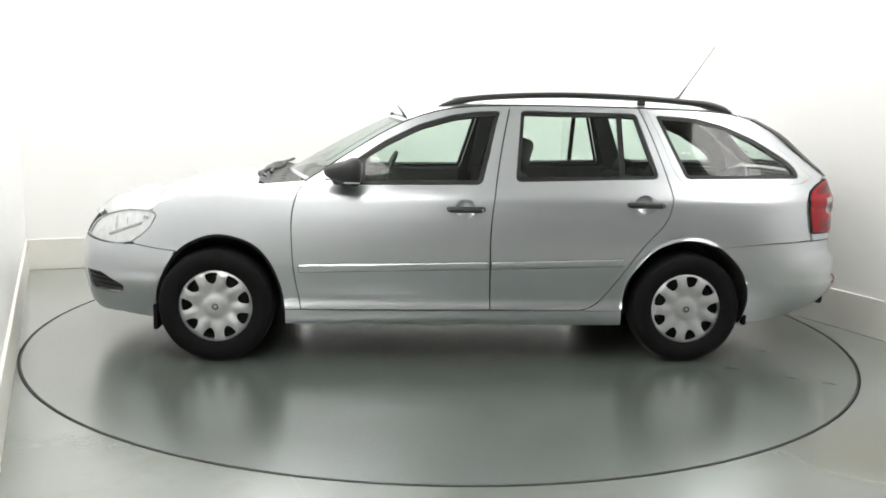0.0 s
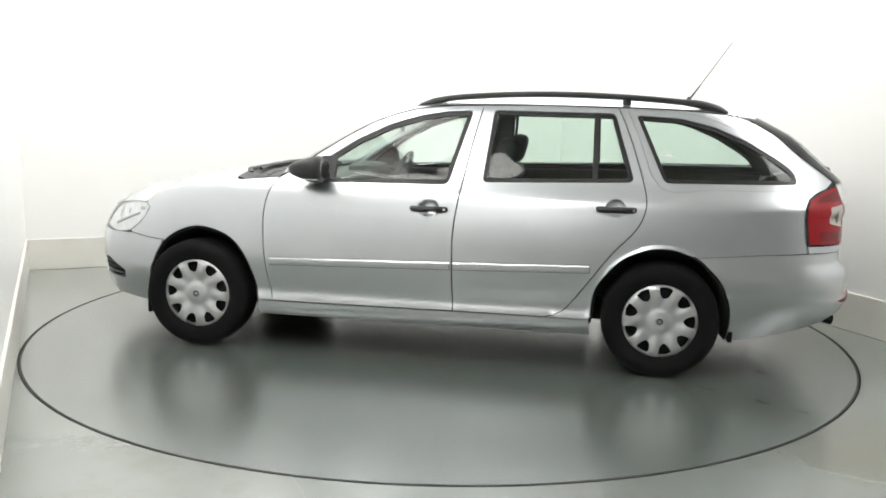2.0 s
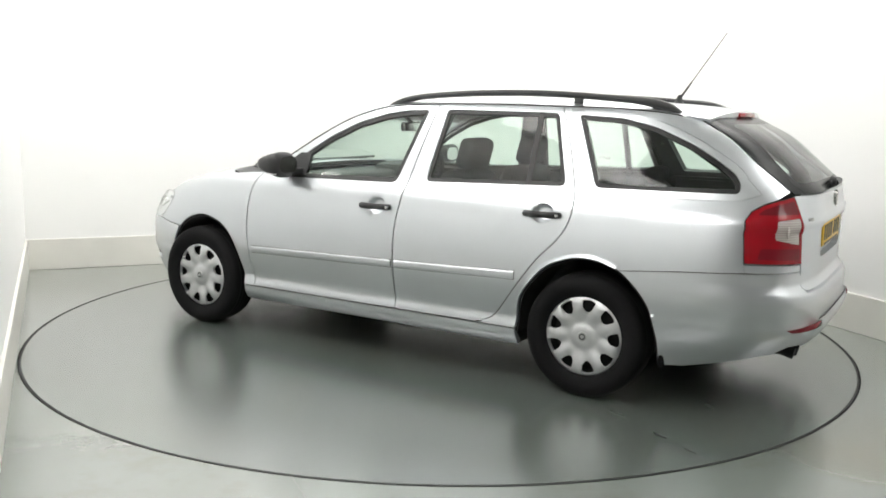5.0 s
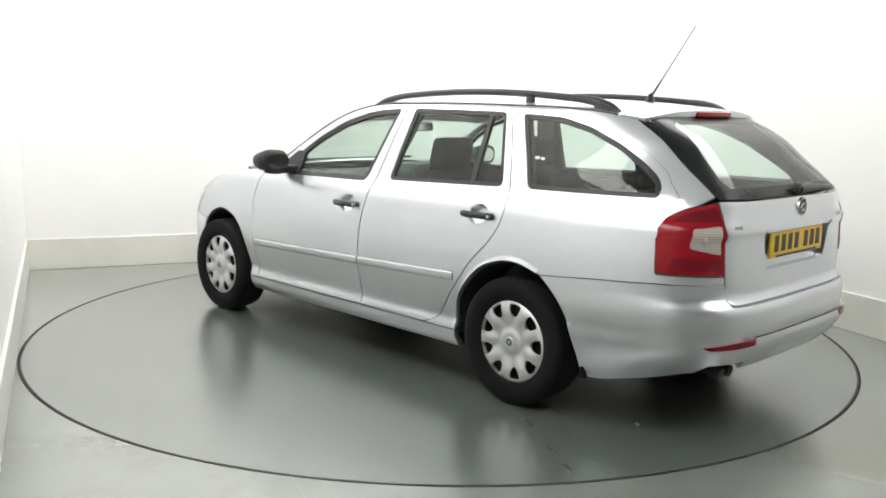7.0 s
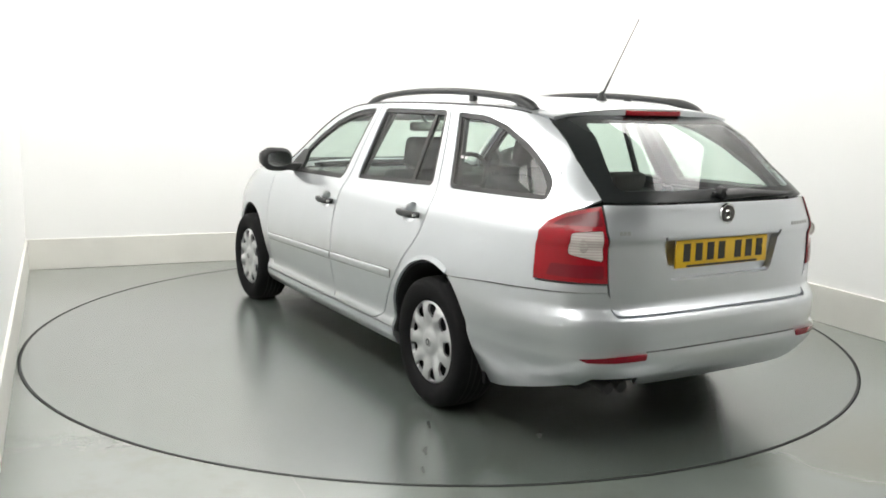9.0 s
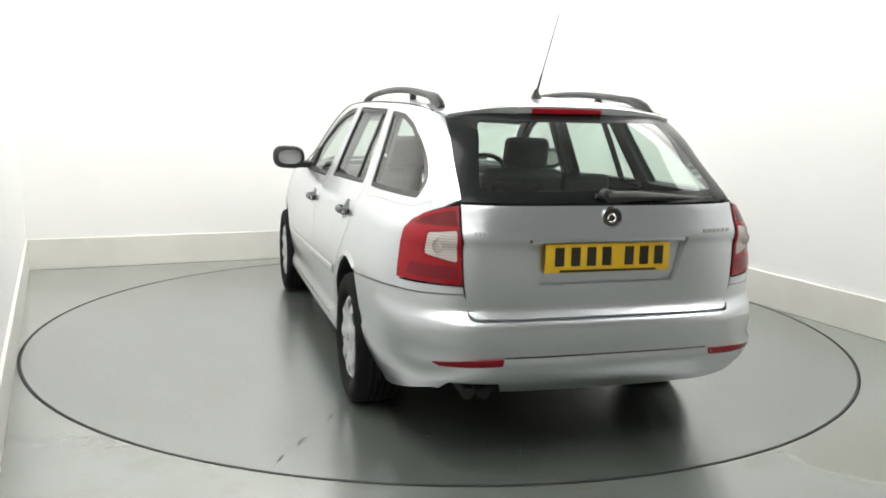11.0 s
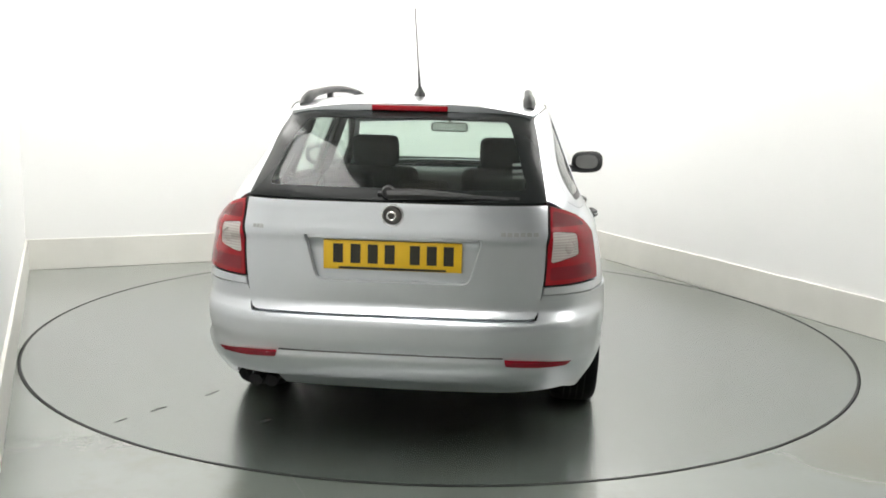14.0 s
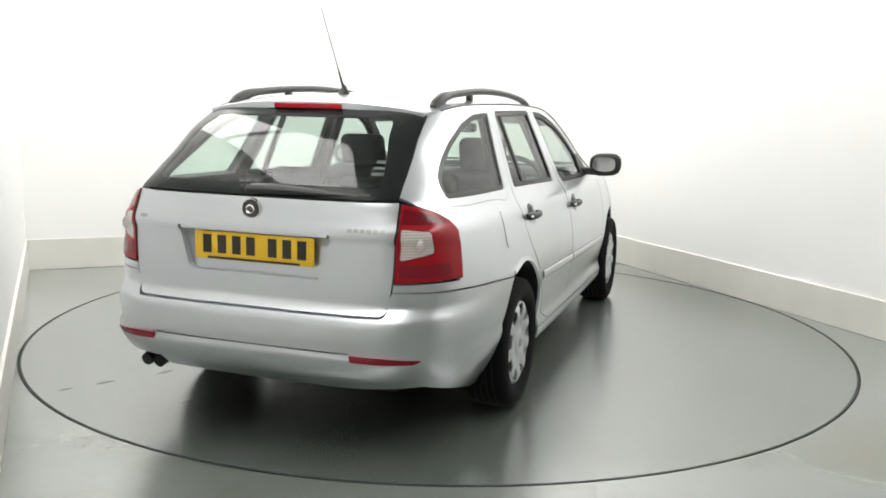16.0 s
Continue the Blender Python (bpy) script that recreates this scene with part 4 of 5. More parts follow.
def build_tail(car):
    # bumper
    arch = [q for q in smooth_line(ARCH_BACK) if q[0] < -1.46]
    left = [rear_of_x(-1.455, 0.6465)] + [rear_of_x(x, z) for x, z in arch] + [rear_of_x(-1.75, 0.212), rear_of_x(-1.95, 0.262), rear_of_x(-2.10, 0.305)]
    seam = [rear_of_x(-1.75, 0.674), rear_of_x(-1.984, 0.686), rear_of_y(0.572, 0.69), rear_of_y(0.560, 0.63)]
    bottom = [rear_of_y(0.64, 0.305), rear_of_y(0.62, 0.345), rear_of_y(0.44, 0.345), rear_of_y(0.42, 0.302), rear_of_y(0.0, 0.296), rear_of_y(-0.45, 0.298), rear_of_y(-0.64, 0.305)]
    mid = rounded([rear_of_y(0.560, 0.63), rear_of_y(0.548, 0.592), rear_of_y(-0.548, 0.592), rear_of_y(-0.560, 0.63)], 0.02)
    right = [(-a, z) for a, z in left[::-1]]
    outline = left + bottom + right + [(-a, z) for a, z in seam[:3]] + mid[::-1] + seam[:3][::-1]
    bumper = sheet("rear_bumper", outline, rear, SILVER, car, gap=0.0018, step=0.022, stretch=1.2, depth=0.02)
    # ledge under the tailgate
    def shelf(u, v):
        near, far = rear(*rear_of_y(u, 0.586))[0] + 0.004, rear(*rear_of_y(u, 0.64))[0] + 0.03
        return (near + (far - near) * v, u, 0.5905 + 0.004 * v)

    sheet("bumper_ledge", [(-0.545, 0.0), (0.545, 0.0), (0.545, 1.0), (-0.545, 1.0)], shelf, SILVER, bumper, depth=0.004)

    # dark strip painted over the bumper joint for the shadow in its groove
    strip = [rear_of_y(y, 0.4565) for y in np.linspace(-0.43, 0.43, 20)]
    sheet("bumper_joint_shade", [(a, z - 0.0016) for a, z in strip] + [(a, z + 0.0016) for a, z in strip[::-1]], rear, SEAL_AND_SHADE, bumper, lift=0.0025, depth=0.003, step=0.02)

    def marks(m):
        sheet("reflector", rounded([rear_of_y(0.440, 0.429), rear_of_y(0.433, 0.452), rear_of_y(0.56, 0.449), rear_of_y(0.690, 0.437), rear_of_y(0.665, 0.424), rear_of_y(0.56, 0.424)], 0.006), rear, REFLEX, bumper, lift=0.004, depth=0.006, mirror=m, step=0.015, label="slim red reflector")
        top, outer = [rear_of_y(0.584, 1.022), rear_of_x(-2.10, 1.004), rear_of_x(-2.05, 0.984)], [rear_of_x(-2.006, 0.955), rear_of_x(-1.988, 0.915), rear_of_x(-1.994, 0.82), rear_of_x(-2.002, 0.734)]
        inner = [rear_of_y(0.5765, 0.727), rear_of_y(0.5805, 0.88)]
        shape = top + outer + inner
        white = rounded([rear_of_y(0.597, 0.930), rear_of_y(0.690, 0.918), rear_of_y(0.702, 0.838), rear_of_y(0.597, 0.812)], 0.012)
        lamp = sheet("tail_lamp", shape, rear, RED, car, [white], gap=0.0015, depth=0.03, lift=0.006, mirror=m, step=0.016, stretch=1.2, label="red wrap-round tail lamp with a clear centre")
        sheet("reversing_lens", white, rear, WHITE_LENS, lamp, depth=0.01, lift=0.004, mirror=m, step=0.014, stretch=1.2, label="clear ribbed lens")
        upper = [rear_of_y(0.594, 0.945), rear_of_y(0.595, 1.004), rear_of_x(-2.105, 0.988), rear_of_x(-2.055, 0.968), rear_of_x(-2.03, 0.942)]
        sheet("upper_lens", rounded(upper, 0.01), rear, DARK_RED, lamp, lift=0.0072, depth=0.001, mirror=m, step=0.014, stretch=1.2, label="darker red upper lens")
        lower = [rear_of_y(0.594, 0.745), rear_of_y(0.594, 0.797), rear_of_x(-2.06, 0.800), rear_of_x(-2.05, 0.752)]
        sheet("lower_lens", rounded(lower, 0.01), rear, REFLEX, lamp, lift=0.0072, depth=0.001, mirror=m, step=0.014, stretch=1.2, label="red reflex lens")
        s = -1 if m else 1
        for y, z, r in ((0.655, 0.872, 0.028),):
            p = rear(*rear_of_y(y, z))
            part("bulb_ring", lathe(bmesh.new(), [(0.0, -0.006), (r * 0.6, -0.004), (r, 0.002), (r + 0.003, -0.002)], 20, "X", (p[0] - 0.004, s * y, z)), WHITE_LENS, lamp)
        sheet("lamp_housing", offset_loop(shape, -0.004), rear, TRIM, lamp, lift=-0.032, depth=0.006, mirror=m, step=0.03, stretch=1.2)
        sheet("lamp_edge_shade", offset_loop(shape, -0.001), rear, SEAL_AND_SHADE, lamp, [offset_loop(shape, 0.0015)], lift=0.003, depth=0.02, mirror=m, step=0.016, stretch=1.2)

    both(marks)

    # tailgate
    zs = [0.625, 0.744, 0.89, 1.028]
    left = [rear_of_y(gate_edge(z), z) for z in zs]
    corner = rear_of_y(gate_edge(0.685), 0.685)
    lower = rounded([corner, rear_of_y(0.552, 0.60), rear_of_y(-0.552, 0.60), (-corner[0], corner[1])], [0, 0.03, 0.03, 0])
    recess = rounded([rear_of_y(0.335, 0.899), rear_of_y(0.290, 0.725), rear_of_y(-0.290, 0.725), rear_of_y(-0.335, 0.899)], [0.004, 0.03, 0.03, 0.004])
    outline = [(a, z) for a, z in lower] + [(-a, z) for a, z in left[1:]] + [(a, z) for a, z in left[1:][::-1]]
    gate = sheet("tailgate", outline, rear, SILVER, car, [recess], gap=0.0015, step=0.022, stretch=1.2, depth=0.03)

    def pocket(u, v):
        p = rear(u, v)
        return (p[0] + 0.034, p[1], p[2])

    sheet("plate_recess", offset_loop(recess, -0.004), pocket, SILVER, gate, step=0.03, depth=0.0, stretch=1.2)
    part("gate_grip", box(bmesh.new(), -2.255, -2.215, -0.325, 0.325, 0.886, 0.901, 0.004), SILVER, gate)
    plate = part("number_plate", box(bmesh.new(), -2.244, -2.234, -0.264, 0.264, 0.769, 0.882, 0.003), YELLOW, gate, "yellow number plate with dark characters")
    for k, y in enumerate((0.185, 0.118, 0.052, -0.012, -0.108, -0.172, -0.236)):
        part("character_bar", box(bmesh.new(), -2.2460, -2.2435, y - 0.019 + 0.022, y + 0.019 + 0.022, 0.795, 0.868, 0.0), INK, plate, smooth=False)
    part("plate_strip", box(bmesh.new(), -2.2456, -2.2435, -0.205, 0.205, 0.7715, 0.7805, 0.0), INK, plate, smooth=False)
    part("gate_badge", lathe(lathe(bmesh.new(), [(0.0, -0.010), (0.030, -0.009), (0.033, -0.004)], 28, "X", (-2.246, 0, 0.981)), [(0.0365, 0.0), (0.038, -0.010), (0.041, -0.010), (0.043, 0.0)], 28, "X", (-2.246, 0, 0.981)), CHROME, gate, "round chrome badge")
    part("badge_centre", lathe(bmesh.new(), [(0.0, -0.0105), (0.033, -0.0098), (0.036, -0.002)], 24, "X", (-2.247, 0, 0.981)), EXHAUST, gate)
    part("badge_mark", lathe(bmesh.new(), [(0.012, -0.0105), (0.015, -0.013), (0.019, -0.0105)], 20, "X", (-2.247, 0.003, 0.979)), CHROME, gate)
    for y0, y1, z in ((-0.545, -0.40, 0.915), (0.50, 0.545, 0.915)):
        n = 6 if y1 - y0 > 0.1 else 3
        for k in range(n):
            ya = y0 + (y1 - y0) * k / n
            yb = ya + (y1 - y0) / n * 0.72
            sheet("letter_bar", [rear_of_y(ya, z), rear_of_y(yb, z), rear_of_y(yb, z + 0.014), rear_of_y(ya, z + 0.014)], rear, GREY_METAL, gate, lift=0.003, depth=0.003, step=0.01)
    # rear screen: black border, clear middle
    zz = np.linspace(1.036, 1.366, 8)
    frame_out = [rear_of_y(gate_edge(z) - 0.004, z) for z in zz]
    frame_out = frame_out + [(-a, z) for a, z in frame_out[::-1]]
    clear = [rear_of_y(y, z) for y, z in ((0.505, 1.078), (0.467, 1.20), (0.418, 1.335))]
    clear = rounded(clear + [(-a, z) for a, z in clear[::-1]], 0.04)
    screen = sheet("rear_screen", frame_out, rear, FRIT, gate, [clear], depth=0.005, step=0.03, stretch=1.2, label="black-bordered rear window")
    sheet("pane", clear, rear, GLASS, screen, lift=-0.0005, depth=0.004, step=0.05, stretch=1.2)

    # spoiler lip with the high brake light
    def lipskin(u, v):
        k = abs(u) / 0.54
        x = -1.676 + 0.03 * k**3 - v * (0.118 - 0.03 * k**2)
        return (x, u, 1.4125 - 0.010 * v - 0.006 * v * v - 0.047 * k**2.7)

    sheet("spoiler", [(-0.532, 0.0), (0.532, 0.0), (0.514, 1.0), (-0.514, 1.0)], lipskin, SILVER, gate, step=0.03, depth=0.028)
    part("high_brake_light", box(bmesh.new(), -1.797, -1.74, -0.160, 0.160, 1.366, 1.388, 0.004), RED, gate, "red high-level brake light")
    # wiper
    w = part("rear_wiper", tube(bmesh.new(), [(-2.232, 0.02, 1.058), (-2.236, -0.10, 1.062), (-2.228, -0.25, 1.057), (-2.198, -0.43, 1.046)], [0.028, 0.026, 0.016, 0.007], 10, 0.8), BLACK, gate, "black rear wiper")
    part("wiper_blade", tube(bmesh.new(), [(-2.225, 0.06, 1.062), (-2.222, -0.25, 1.056), (-2.185, -0.47, 1.048)], 0.009, 6), BLACK, w)
    part("wiper_cap", lathe(bmesh.new(), [(0.0, -0.030), (0.020, -0.026), (0.027, 0.0)], 18, "X", (-2.222, 0.02, 1.066)), BLACK, w)
    # valance, exhaust and tow cover
    part("valance", box(bmesh.new(), -2.12, -1.72, -0.48, 0.38, 0.29, 0.33, 0.012), UNDER, car, "black underside panel")
    pipe = part("exhaust_pipe", tube(bmesh.new(), [(-1.6, 0.545, 0.28), (-2.05, 0.545, 0.315), (-2.15, 0.545, 0.315), (-2.205, 0.545, 0.302)], 0.026, 14), UNDER, car, "twin dark steel exhaust pipes")
    part("tailpipe", tube(bmesh.new(), [(-2.0, 0.48, 0.31), (-2.15, 0.48, 0.315), (-2.21, 0.48, 0.302)], 0.026, 14), UNDER, pipe)


def build_mirrors(car):
    def make(m):
        s = -1 if m else 1
        bm = bmesh.new()
        bmesh.ops.create_uvsphere(bm, u_segments=20, v_segments=14, radius=1.0)
        for v in bm.verts:
            x, y, z = v.co
            p = 0.66
            x, y, z = (math.copysign(abs(c) ** p, c) for c in (x, y, z))
            if x < -0.25:
                x = -0.25 - (abs(x) - 0.25) * 0.35
            else:
                y, z = y * (1 - 0.18 * (x + 0.25)), z * (1 - 0.42 * (x + 0.25))
            v.co = (0.582 + 0.128 * x - 0.012 * y, s * (0.915 + 0.106 * y), 1.043 + 0.074 * z - 0.006 * (1 - y))
        shell = part("door_mirror", bm, BLACK, car, "black plastic door mirror", angle=60)
        bm = bmesh.new()
        bmesh.ops.create_circle(bm, cap_ends=True, radius=1.0, segments=28)
        for v in bm.verts:
            x, y, _ = v.co
            v.co = (0.0, s * (0.911 + 0.074 * math.copysign(abs(x) ** 0.75, x)), 1.041 + 0.047 * math.copysign(abs(y) ** 0.75, y))
        bmesh.ops.translate(bm, vec=(0.5120, 0, 0), verts=bm.verts)
        bmesh.ops.solidify(bm, geom=bm.faces[:], thickness=0.0015)
        part("mirror_glass", bm, CHROME, shell)
        part("mirror_stalk", box(bmesh.new(), 0.53, 0.64, *sorted((s * 0.74, s * 0.87)), 0.968, 1.012, 0.012), BLACK, shell)
        part("mirror_strip", box(bmesh.new(), 0.52, 0.60, *sorted((s * 1.001, s * 1.007)), 0.985, 0.992, 0.002), COVER, shell)
        sheet("mirror_sail", [(0.50, 0.975), (0.72, 0.982), (0.68, 1.03), (0.58, 1.10), (0.50, 1.10)], side, BLACK, shell, lift=0.002, depth=0.02, mirror=m)

    both(make)


def build_wheels(car):
    wheel = new("wheel")
    wheel.parent = car
    bm = bmesh.new()
    w = 0.101
    lathe(bm, [(RIM_R - 0.004, -w * 0.82), (RIM_R + 0.012, -w * 0.95), (0.25, -w * 1.06), (0.28, -w * 1.02), (0.297, -w * 0.90), (0.304, -w * 0.70), (WHEEL_R, -w * 0.3), (WHEEL_R, w * 0.3), (0.304, w * 0.70), (0.297, w * 0.90),
               (0.28, w * 1.02), (0.25, w * 1.06), (RIM_R + 0.012, w * 0.95), (RIM_R - 0.004, w * 0.82)], 72)
    tyre = part("tyre", bm, RUBBER, wheel, "black road tyre with a grooved tread", angle=50)
    for h in (-0.045, -0.015, 0.015, 0.045):
        part("tread_groove", lathe(bmesh.new(), [(WHEEL_R + 0.0006, h - 0.004), (WHEEL_R + 0.0012, h), (WHEEL_R + 0.0006, h + 0.004)], 72), GAP, tyre)
    part("steel_rim", lathe(bmesh.new(), [(0.0, 0.045), (0.12, 0.045), (0.17, 0.03), (RIM_R - 0.002, 0.05), (RIM_R, 0.078), (RIM_R + 0.004, 0.08)], 48), UNDER, wheel)
    holes = []
    for k in range(9):
        a0 = 2 * math.pi * (k + 0.5) / 9 + 0.05
        pts = []
        for r, da in ((0.182, -0.185), (0.185, 0.0), (0.182, 0.185), (0.160, 0.185), (0.136, 0.145), (0.121, 0.0), (0.136, -0.145), (0.160, -0.185)):
            pts.append((r * math.cos(a0 + da), r * math.sin(a0 + da)))
        holes.append(smooth_line(pts + pts[:1], 3)[:-1])
    dish = curve_of([0.0, 0.03, 0.045, 0.07, 0.12, 0.165, 0.185, 0.1945, 0.199], [0.094, 0.094, 0.092, 0.084, 0.092, 0.094, 0.088, 0.083, 0.074])

    def skin(u, v):
        r = math.hypot(u, v)
        a = math.atan2(v, u)
        rib = 0.007 * math.cos(9 * (a - 0.05)) * max(0.0, 1 - abs(r - 0.135) / 0.06)
        return (u, dish(r) + rib, v)

    rimline = [(0.1985 * math.cos(a), 0.1985 * math.sin(a)) for a in np.linspace(0, 2 * math.pi, 72, endpoint=False)]
    cover = sheet("wheel_cover", rimline, skin, COVER, wheel, holes, depth=0.014, step=0.012, label="silver plastic wheel cover with nine openings")
    part("centre_badge", lathe(bmesh.new(), [(0.0, 0.0975), (0.021, 0.0972), (0.024, 0.094)], 24), GREY_METAL, cover)
    part("centre_ring", lathe(bmesh.new(), [(0.010, 0.0985), (0.013, 0.0992), (0.016, 0.0985)], 24), BLACK, cover)
    part("valve", lathe(bmesh.new(), [(0.0, 0.098), (0.003, 0.098), (0.003, 0.08)], 8, "Y", (0.165, 0, -0.03)), BLACK, wheel)
    yf, yb = 0.772, 0.752
    places = [(AXLE, yf, 0, 20), (-AXLE, yb, 0, 5), (AXLE, -yf, 180, 50), (-AXLE, -yb, 180, 10)]
    wheel.matrix_basis = pose(AXLE, yf, WHEEL_Z, 0, 20, 0)
    for x, y, rz, ry in places[1:]:
        copy_thing(wheel, Matrix.Translation((x, y, WHEEL_Z)) @ pose(0, 0, 0, 0, 0, rz) @ pose(0, 0, 0, 0, ry, 0))


def cushion(name, x0, x1, y0, y1, z0, z1, tilt, parent, pivot, mat=CLOTH, bevel=0.05, label=""):
    m = Matrix.Translation(pivot) @ pose(0, 0, 0, 0, tilt, 0)
    return part(name, box(bmesh.new(), x0, x1, y0, y1, z0, z1, bevel, m, 3), mat, parent, label)


def build_stickers(car):
    """Small white notices on the glass, their lettering too fine to read."""
    for x0, x1, z in ((-1.262, -1.286, 1.168), (-1.296, -1.318, 1.166)):
        sheet("sticker", [(x0, z), (x1, z), (x1, z - 0.012), (x0, z - 0.012)], side, WHITE_TAG, car, lift=-0.005, depth=0.001, step=0.01)
    for k in range(3):
        z = 1.125 + 0.022 * k
        sheet("sticker", [rear_of_y(-0.440, z), rear_of_y(-0.485, z), rear_of_y(-0.485, z + 0.010), rear_of_y(-0.440, z + 0.010)], rear, NOTICE, car, lift=-0.006, depth=0.001, step=0.01)


def build_cabin(car):
    part("floor_pan", box(bmesh.new(), -1.96, 1.6, -0.50, 0.50, 0.21, 0.31, 0.02), UNDER, car, "black underbody")
    part("underbody", box(bmesh.new(), -0.92, 0.90, -0.79, 0.79, 0.19, 0.27, 0.02), UNDER, car)
    part("load_floor", box(bmesh.new(), -2.14, -1.22, -0.5, 0.5, 0.55, 0.60, 0.01), TRIM, car, "dark load floor")
    part("engine_block", box(bmesh.new(), 0.98, 1.88, -0.50, 0.50, 0.30, 0.72, 0.04), UNDER, car)
    dash = part("dashboard", box(bmesh.new(), 0.52, 0.98, -0.70, 0.70, 0.62, 0.955, 0.05), TRIM, car, "dark grey dashboard", angle=60)
    part("dash_hood", box(bmesh.new(), 0.50, 0.72, -0.52, -0.20, 0.90, 1.00, 0.04), TRIM, dash)
    wheel = part("steering_wheel", bm_ring((0.40, -0.36, 0.905), 0.185, 0.016, 25), BLACK, car, "black steering wheel")
    part("hub", box(bmesh.new(), -0.03, 0.03, -0.16, 0.16, -0.045, 0.045, 0.02, Matrix.Translation((0.41, -0.36, 0.90)) @ pose(0, 0, 0, 0, -25, 0)), BLACK, wheel)
    for y in (0.37, -0.37):
        seat = new("front_seat")
        seat.parent = car
        seat["label"] = "dark cloth front seat"
        cushion("cushion", -0.26, 0.28, y - 0.25, y + 0.25, -0.08, 0.09, -8, seat, (-0.02, 0, 0.48))
        cushion("backrest", -0.07, 0.07, y - 0.245, y + 0.245, -0.02, 0.55, -17, seat, (-0.22, 0, 0.50))
        cushion("headrest", -0.05, 0.05, y - 0.135, y + 0.135, 0.585, 0.765, -15, seat, (-0.225, 0, 0.475), bevel=0.04)
        for d in (-0.05, 0.05):
            part("headrest_post", tube(bmesh.new(), [(-0.37, y + d, 1.0), (-0.395, y + d, 1.08)], 0.006, 6), CHROME, seat)
    bench = new("rear_bench")
    bench.parent = car
    bench["label"] = "dark cloth rear bench"
    cushion("cushion", -0.28, 0.25, -0.62, 0.62, -0.10, 0.08, -6, bench, (-0.80, 0, 0.48))
    cushion("backrest", -0.07, 0.07, -0.62, 0.10, -0.02, 0.50, -20, bench, (-1.03, 0, 0.50))
    cushion("backrest", -0.07, 0.07, 0.11, 0.62, -0.02, 0.50, -20, bench, (-1.03, 0, 0.50))
    for y in (0.37, -0.37, 0.0):
        cushion("headrest", -0.04, 0.04, y - 0.125, y + 0.125, 0.50, 0.60 if y else 0.56, -20, bench, (-1.03, 0, 0.50), bevel=0.03)
    mirror = part("cabin_mirror", box(bmesh.new(), 0.26, 0.29, -0.12, 0.12, 1.225, 1.285, 0.02), BLACK, car, "cabin mirror")
    part("mirror_glass", box(bmesh.new(), 0.256, 0.259, -0.11, 0.11, 1.232, 1.278, 0.0), CHROME, mirror)
    part("mirror_stem", tube(bmesh.new(), [(0.28, 0, 1.28), (0.36, 0, 1.34)], 0.01, 6), BLACK, mirror)

    def trims(m):
        s = -1 if m else 1

        def inner(x, z):
            p = side(x, z)
            return (p[0], p[1] - 0.05, p[2])

        low = [(0.83, 0.30), (0.84, 0.95), (-0.12, 0.955), (-0.18, 0.30)]
        sheet("door_lining", low, inner, TRIM, car, depth=0.01, mirror=m, step=0.06, label="dark grey door lining")
        sheet("door_lining", [(-0.19, 0.30), (-0.23, 0.965), (-1.15, 0.99), (-1.13, 0.76), (-0.80, 0.35)], inner, TRIM, car, depth=0.01, mirror=m, step=0.06)
        sheet("load_lining", [(-1.24, 0.74), (-1.22, 0.995), (-1.98, 1.005), (-1.98, 0.74)], inner, TRIM, car, depth=0.01, mirror=m, step=0.06)
        sheet("pillar_trim", [(-0.19, 0.95), (-0.26, 0.955), (-0.38, 1.385), (-0.27, 1.385)], inner, TRIM, car, depth=0.02, mirror=m, step=0.04)
        def near_inner(x, z):
            p = side(x, z)
            return (p[0], p[1] - 0.032, p[2])

        hole = offset_loop(rounded(QUARTER_WINDOW, 0.02), 0.014)
        sheet("quarter_trim", [(-1.12, 0.985), (-2.05, 0.985), (-2.02, 1.07), (-1.90, 1.22), (-1.74, 1.33), (-1.40, 1.375), (-1.03, 1.385), (-1.10, 1.2), (-1.17, 1.0)], near_inner, TRIM, car, [hole], depth=0.02, mirror=m, step=0.04, label="dark grey load-bay side trim")

    both(trims)
    top = bmesh.new()
    rows = []
    for x in np.linspace(-1.70, 0.22, 14):
        z = float(np.interp(x, [-1.7, -1.4, -0.8, -0.2, 0.22], [1.375, 1.405, 1.425, 1.42, 1.355]))
        half = float(np.interp(x, [-1.7, -0.9, -0.2, 0.22], [0.44, 0.54, 0.55, 0.52]))
        rows.append([top.verts.new((x, half * k, z - 0.012 - 0.045 * abs(k) ** 2.5)) for k in np.linspace(-1, 1, 13)])
    for a, b in zip(rows, rows[1:]):
        for i in range(12):
            top.faces.new((a[i], a[i + 1], b[i + 1], b[i]))
    part("headlining", top, LINING, car, "pale grey headlining")
    part("gate_lining", box(bmesh.new(), -2.16, -2.13, -0.46, 0.46, 0.62, 1.01, 0.01), TRIM, car)


def bm_ring(centre, r, t, tilt):
    bm = bmesh.new()
    m = Matrix.Translation(centre) @ pose(0, 0, 0, 0, -tilt, 0)
    loop = []
    for k in range(32):
        a = 2 * math.pi * k / 32
        loop.append([bm.verts.new(m @ Vector((t * math.sin(b), (r + t * math.cos(b)) * math.cos(a), (r + t * math.cos(b)) * math.sin(a)))) for b in np.linspace(0, 2 * math.pi, 8, endpoint=False)])
    for k in range(32):
        a, b = loop[k], loop[(k + 1) % 32]
        for i in range(8):
            bm.faces.new((a[i], a[(i + 1) % 8], b[(i + 1) % 8], b[i]))
    return bm


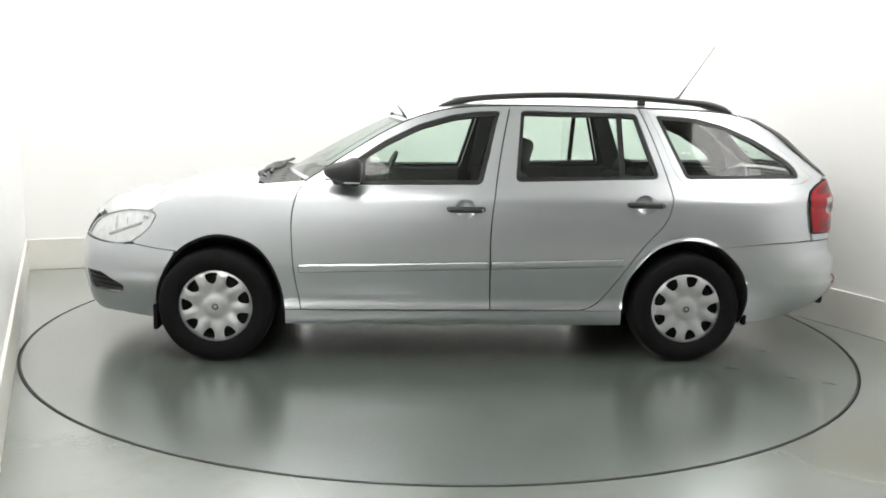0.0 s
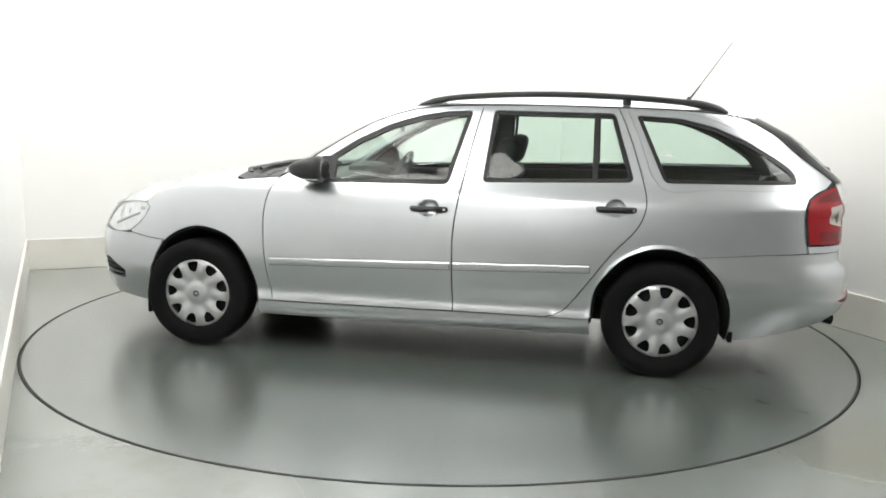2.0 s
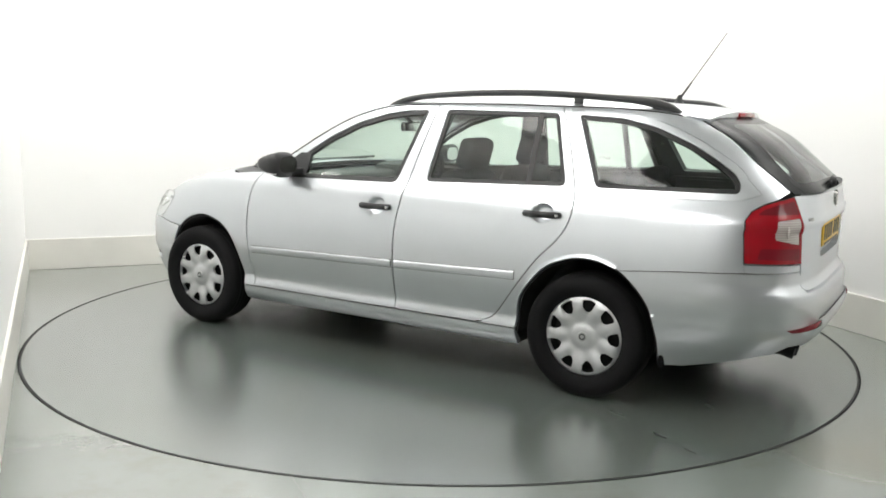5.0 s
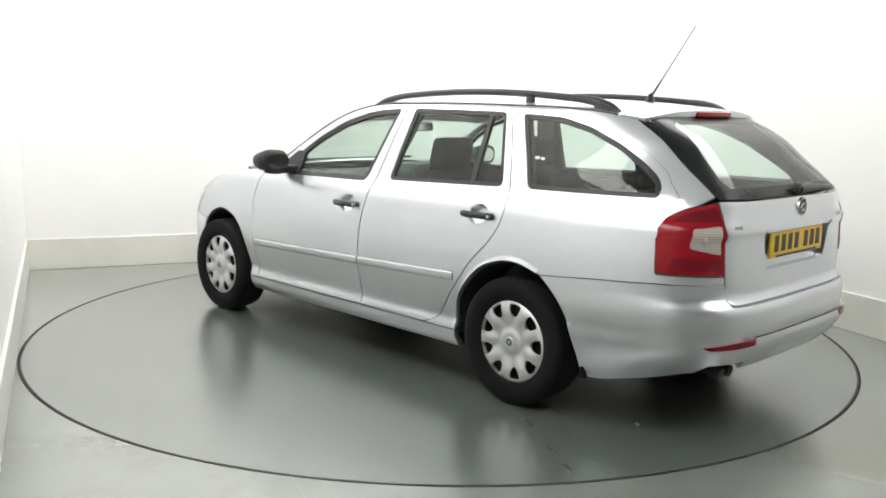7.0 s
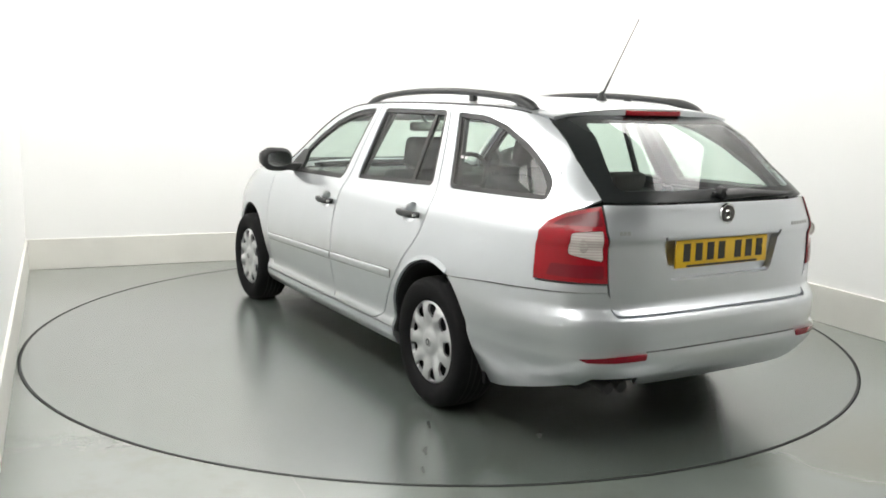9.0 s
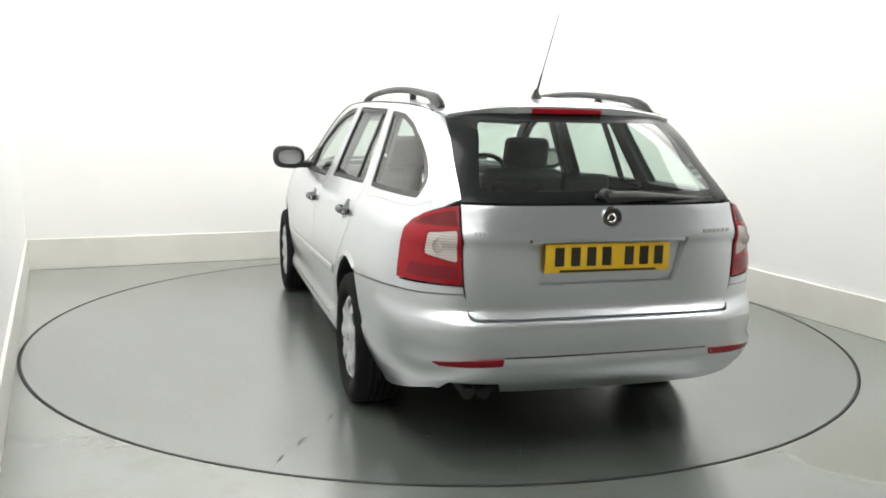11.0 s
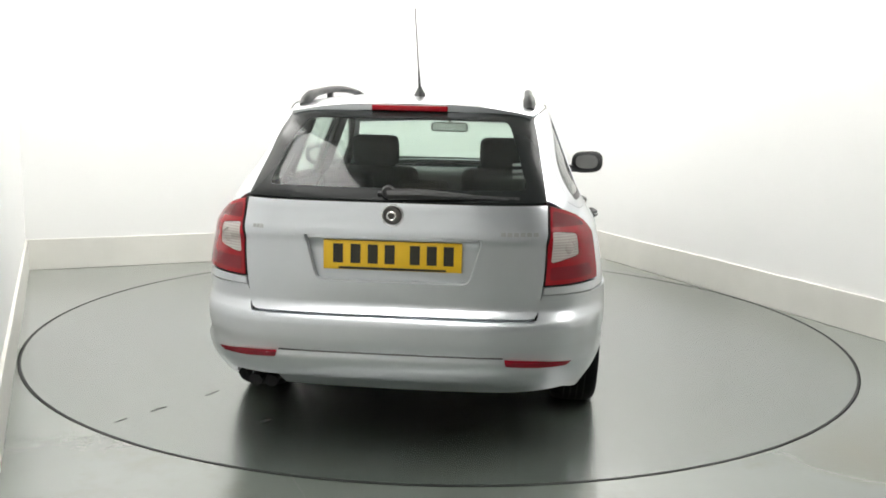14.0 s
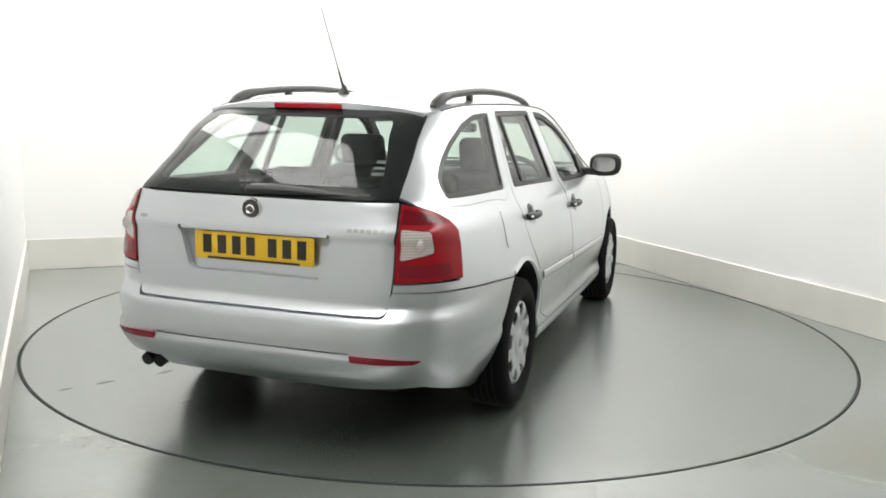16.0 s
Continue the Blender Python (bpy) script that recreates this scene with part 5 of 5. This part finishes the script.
def build_car():
    car = thing("estate_car", "silver metallic estate car with black roof rails", "car")
    build_doors(car)
    build_flanks(car)
    build_roof(car)
    build_bonnet(car)
    build_front(car)
    build_tail(car)
    build_mirrors(car)
    build_wheels(car)
    build_cabin(car)
    build_stickers(car)
    return car


build_booth()
table = build_turntable()
car = build_car()


def angle_at(t):
    """The turntable's turn in degrees at t seconds."""
    return 0.00418 * t * t + 6.9937 * t - 3.745


def motions():
    rows, disc = [], []
    for k in range(17):
        t = float(k)
        yaw = 180.0 - angle_at(t)
        m = pose(0, 0, 0, 0, 0, yaw)
        rows.append((t, m @ Matrix.Translation((-0.025, -0.010, 0.0))))
        disc.append((t, m))
    walk(car, rows)
    walk(table, disc)


motions()
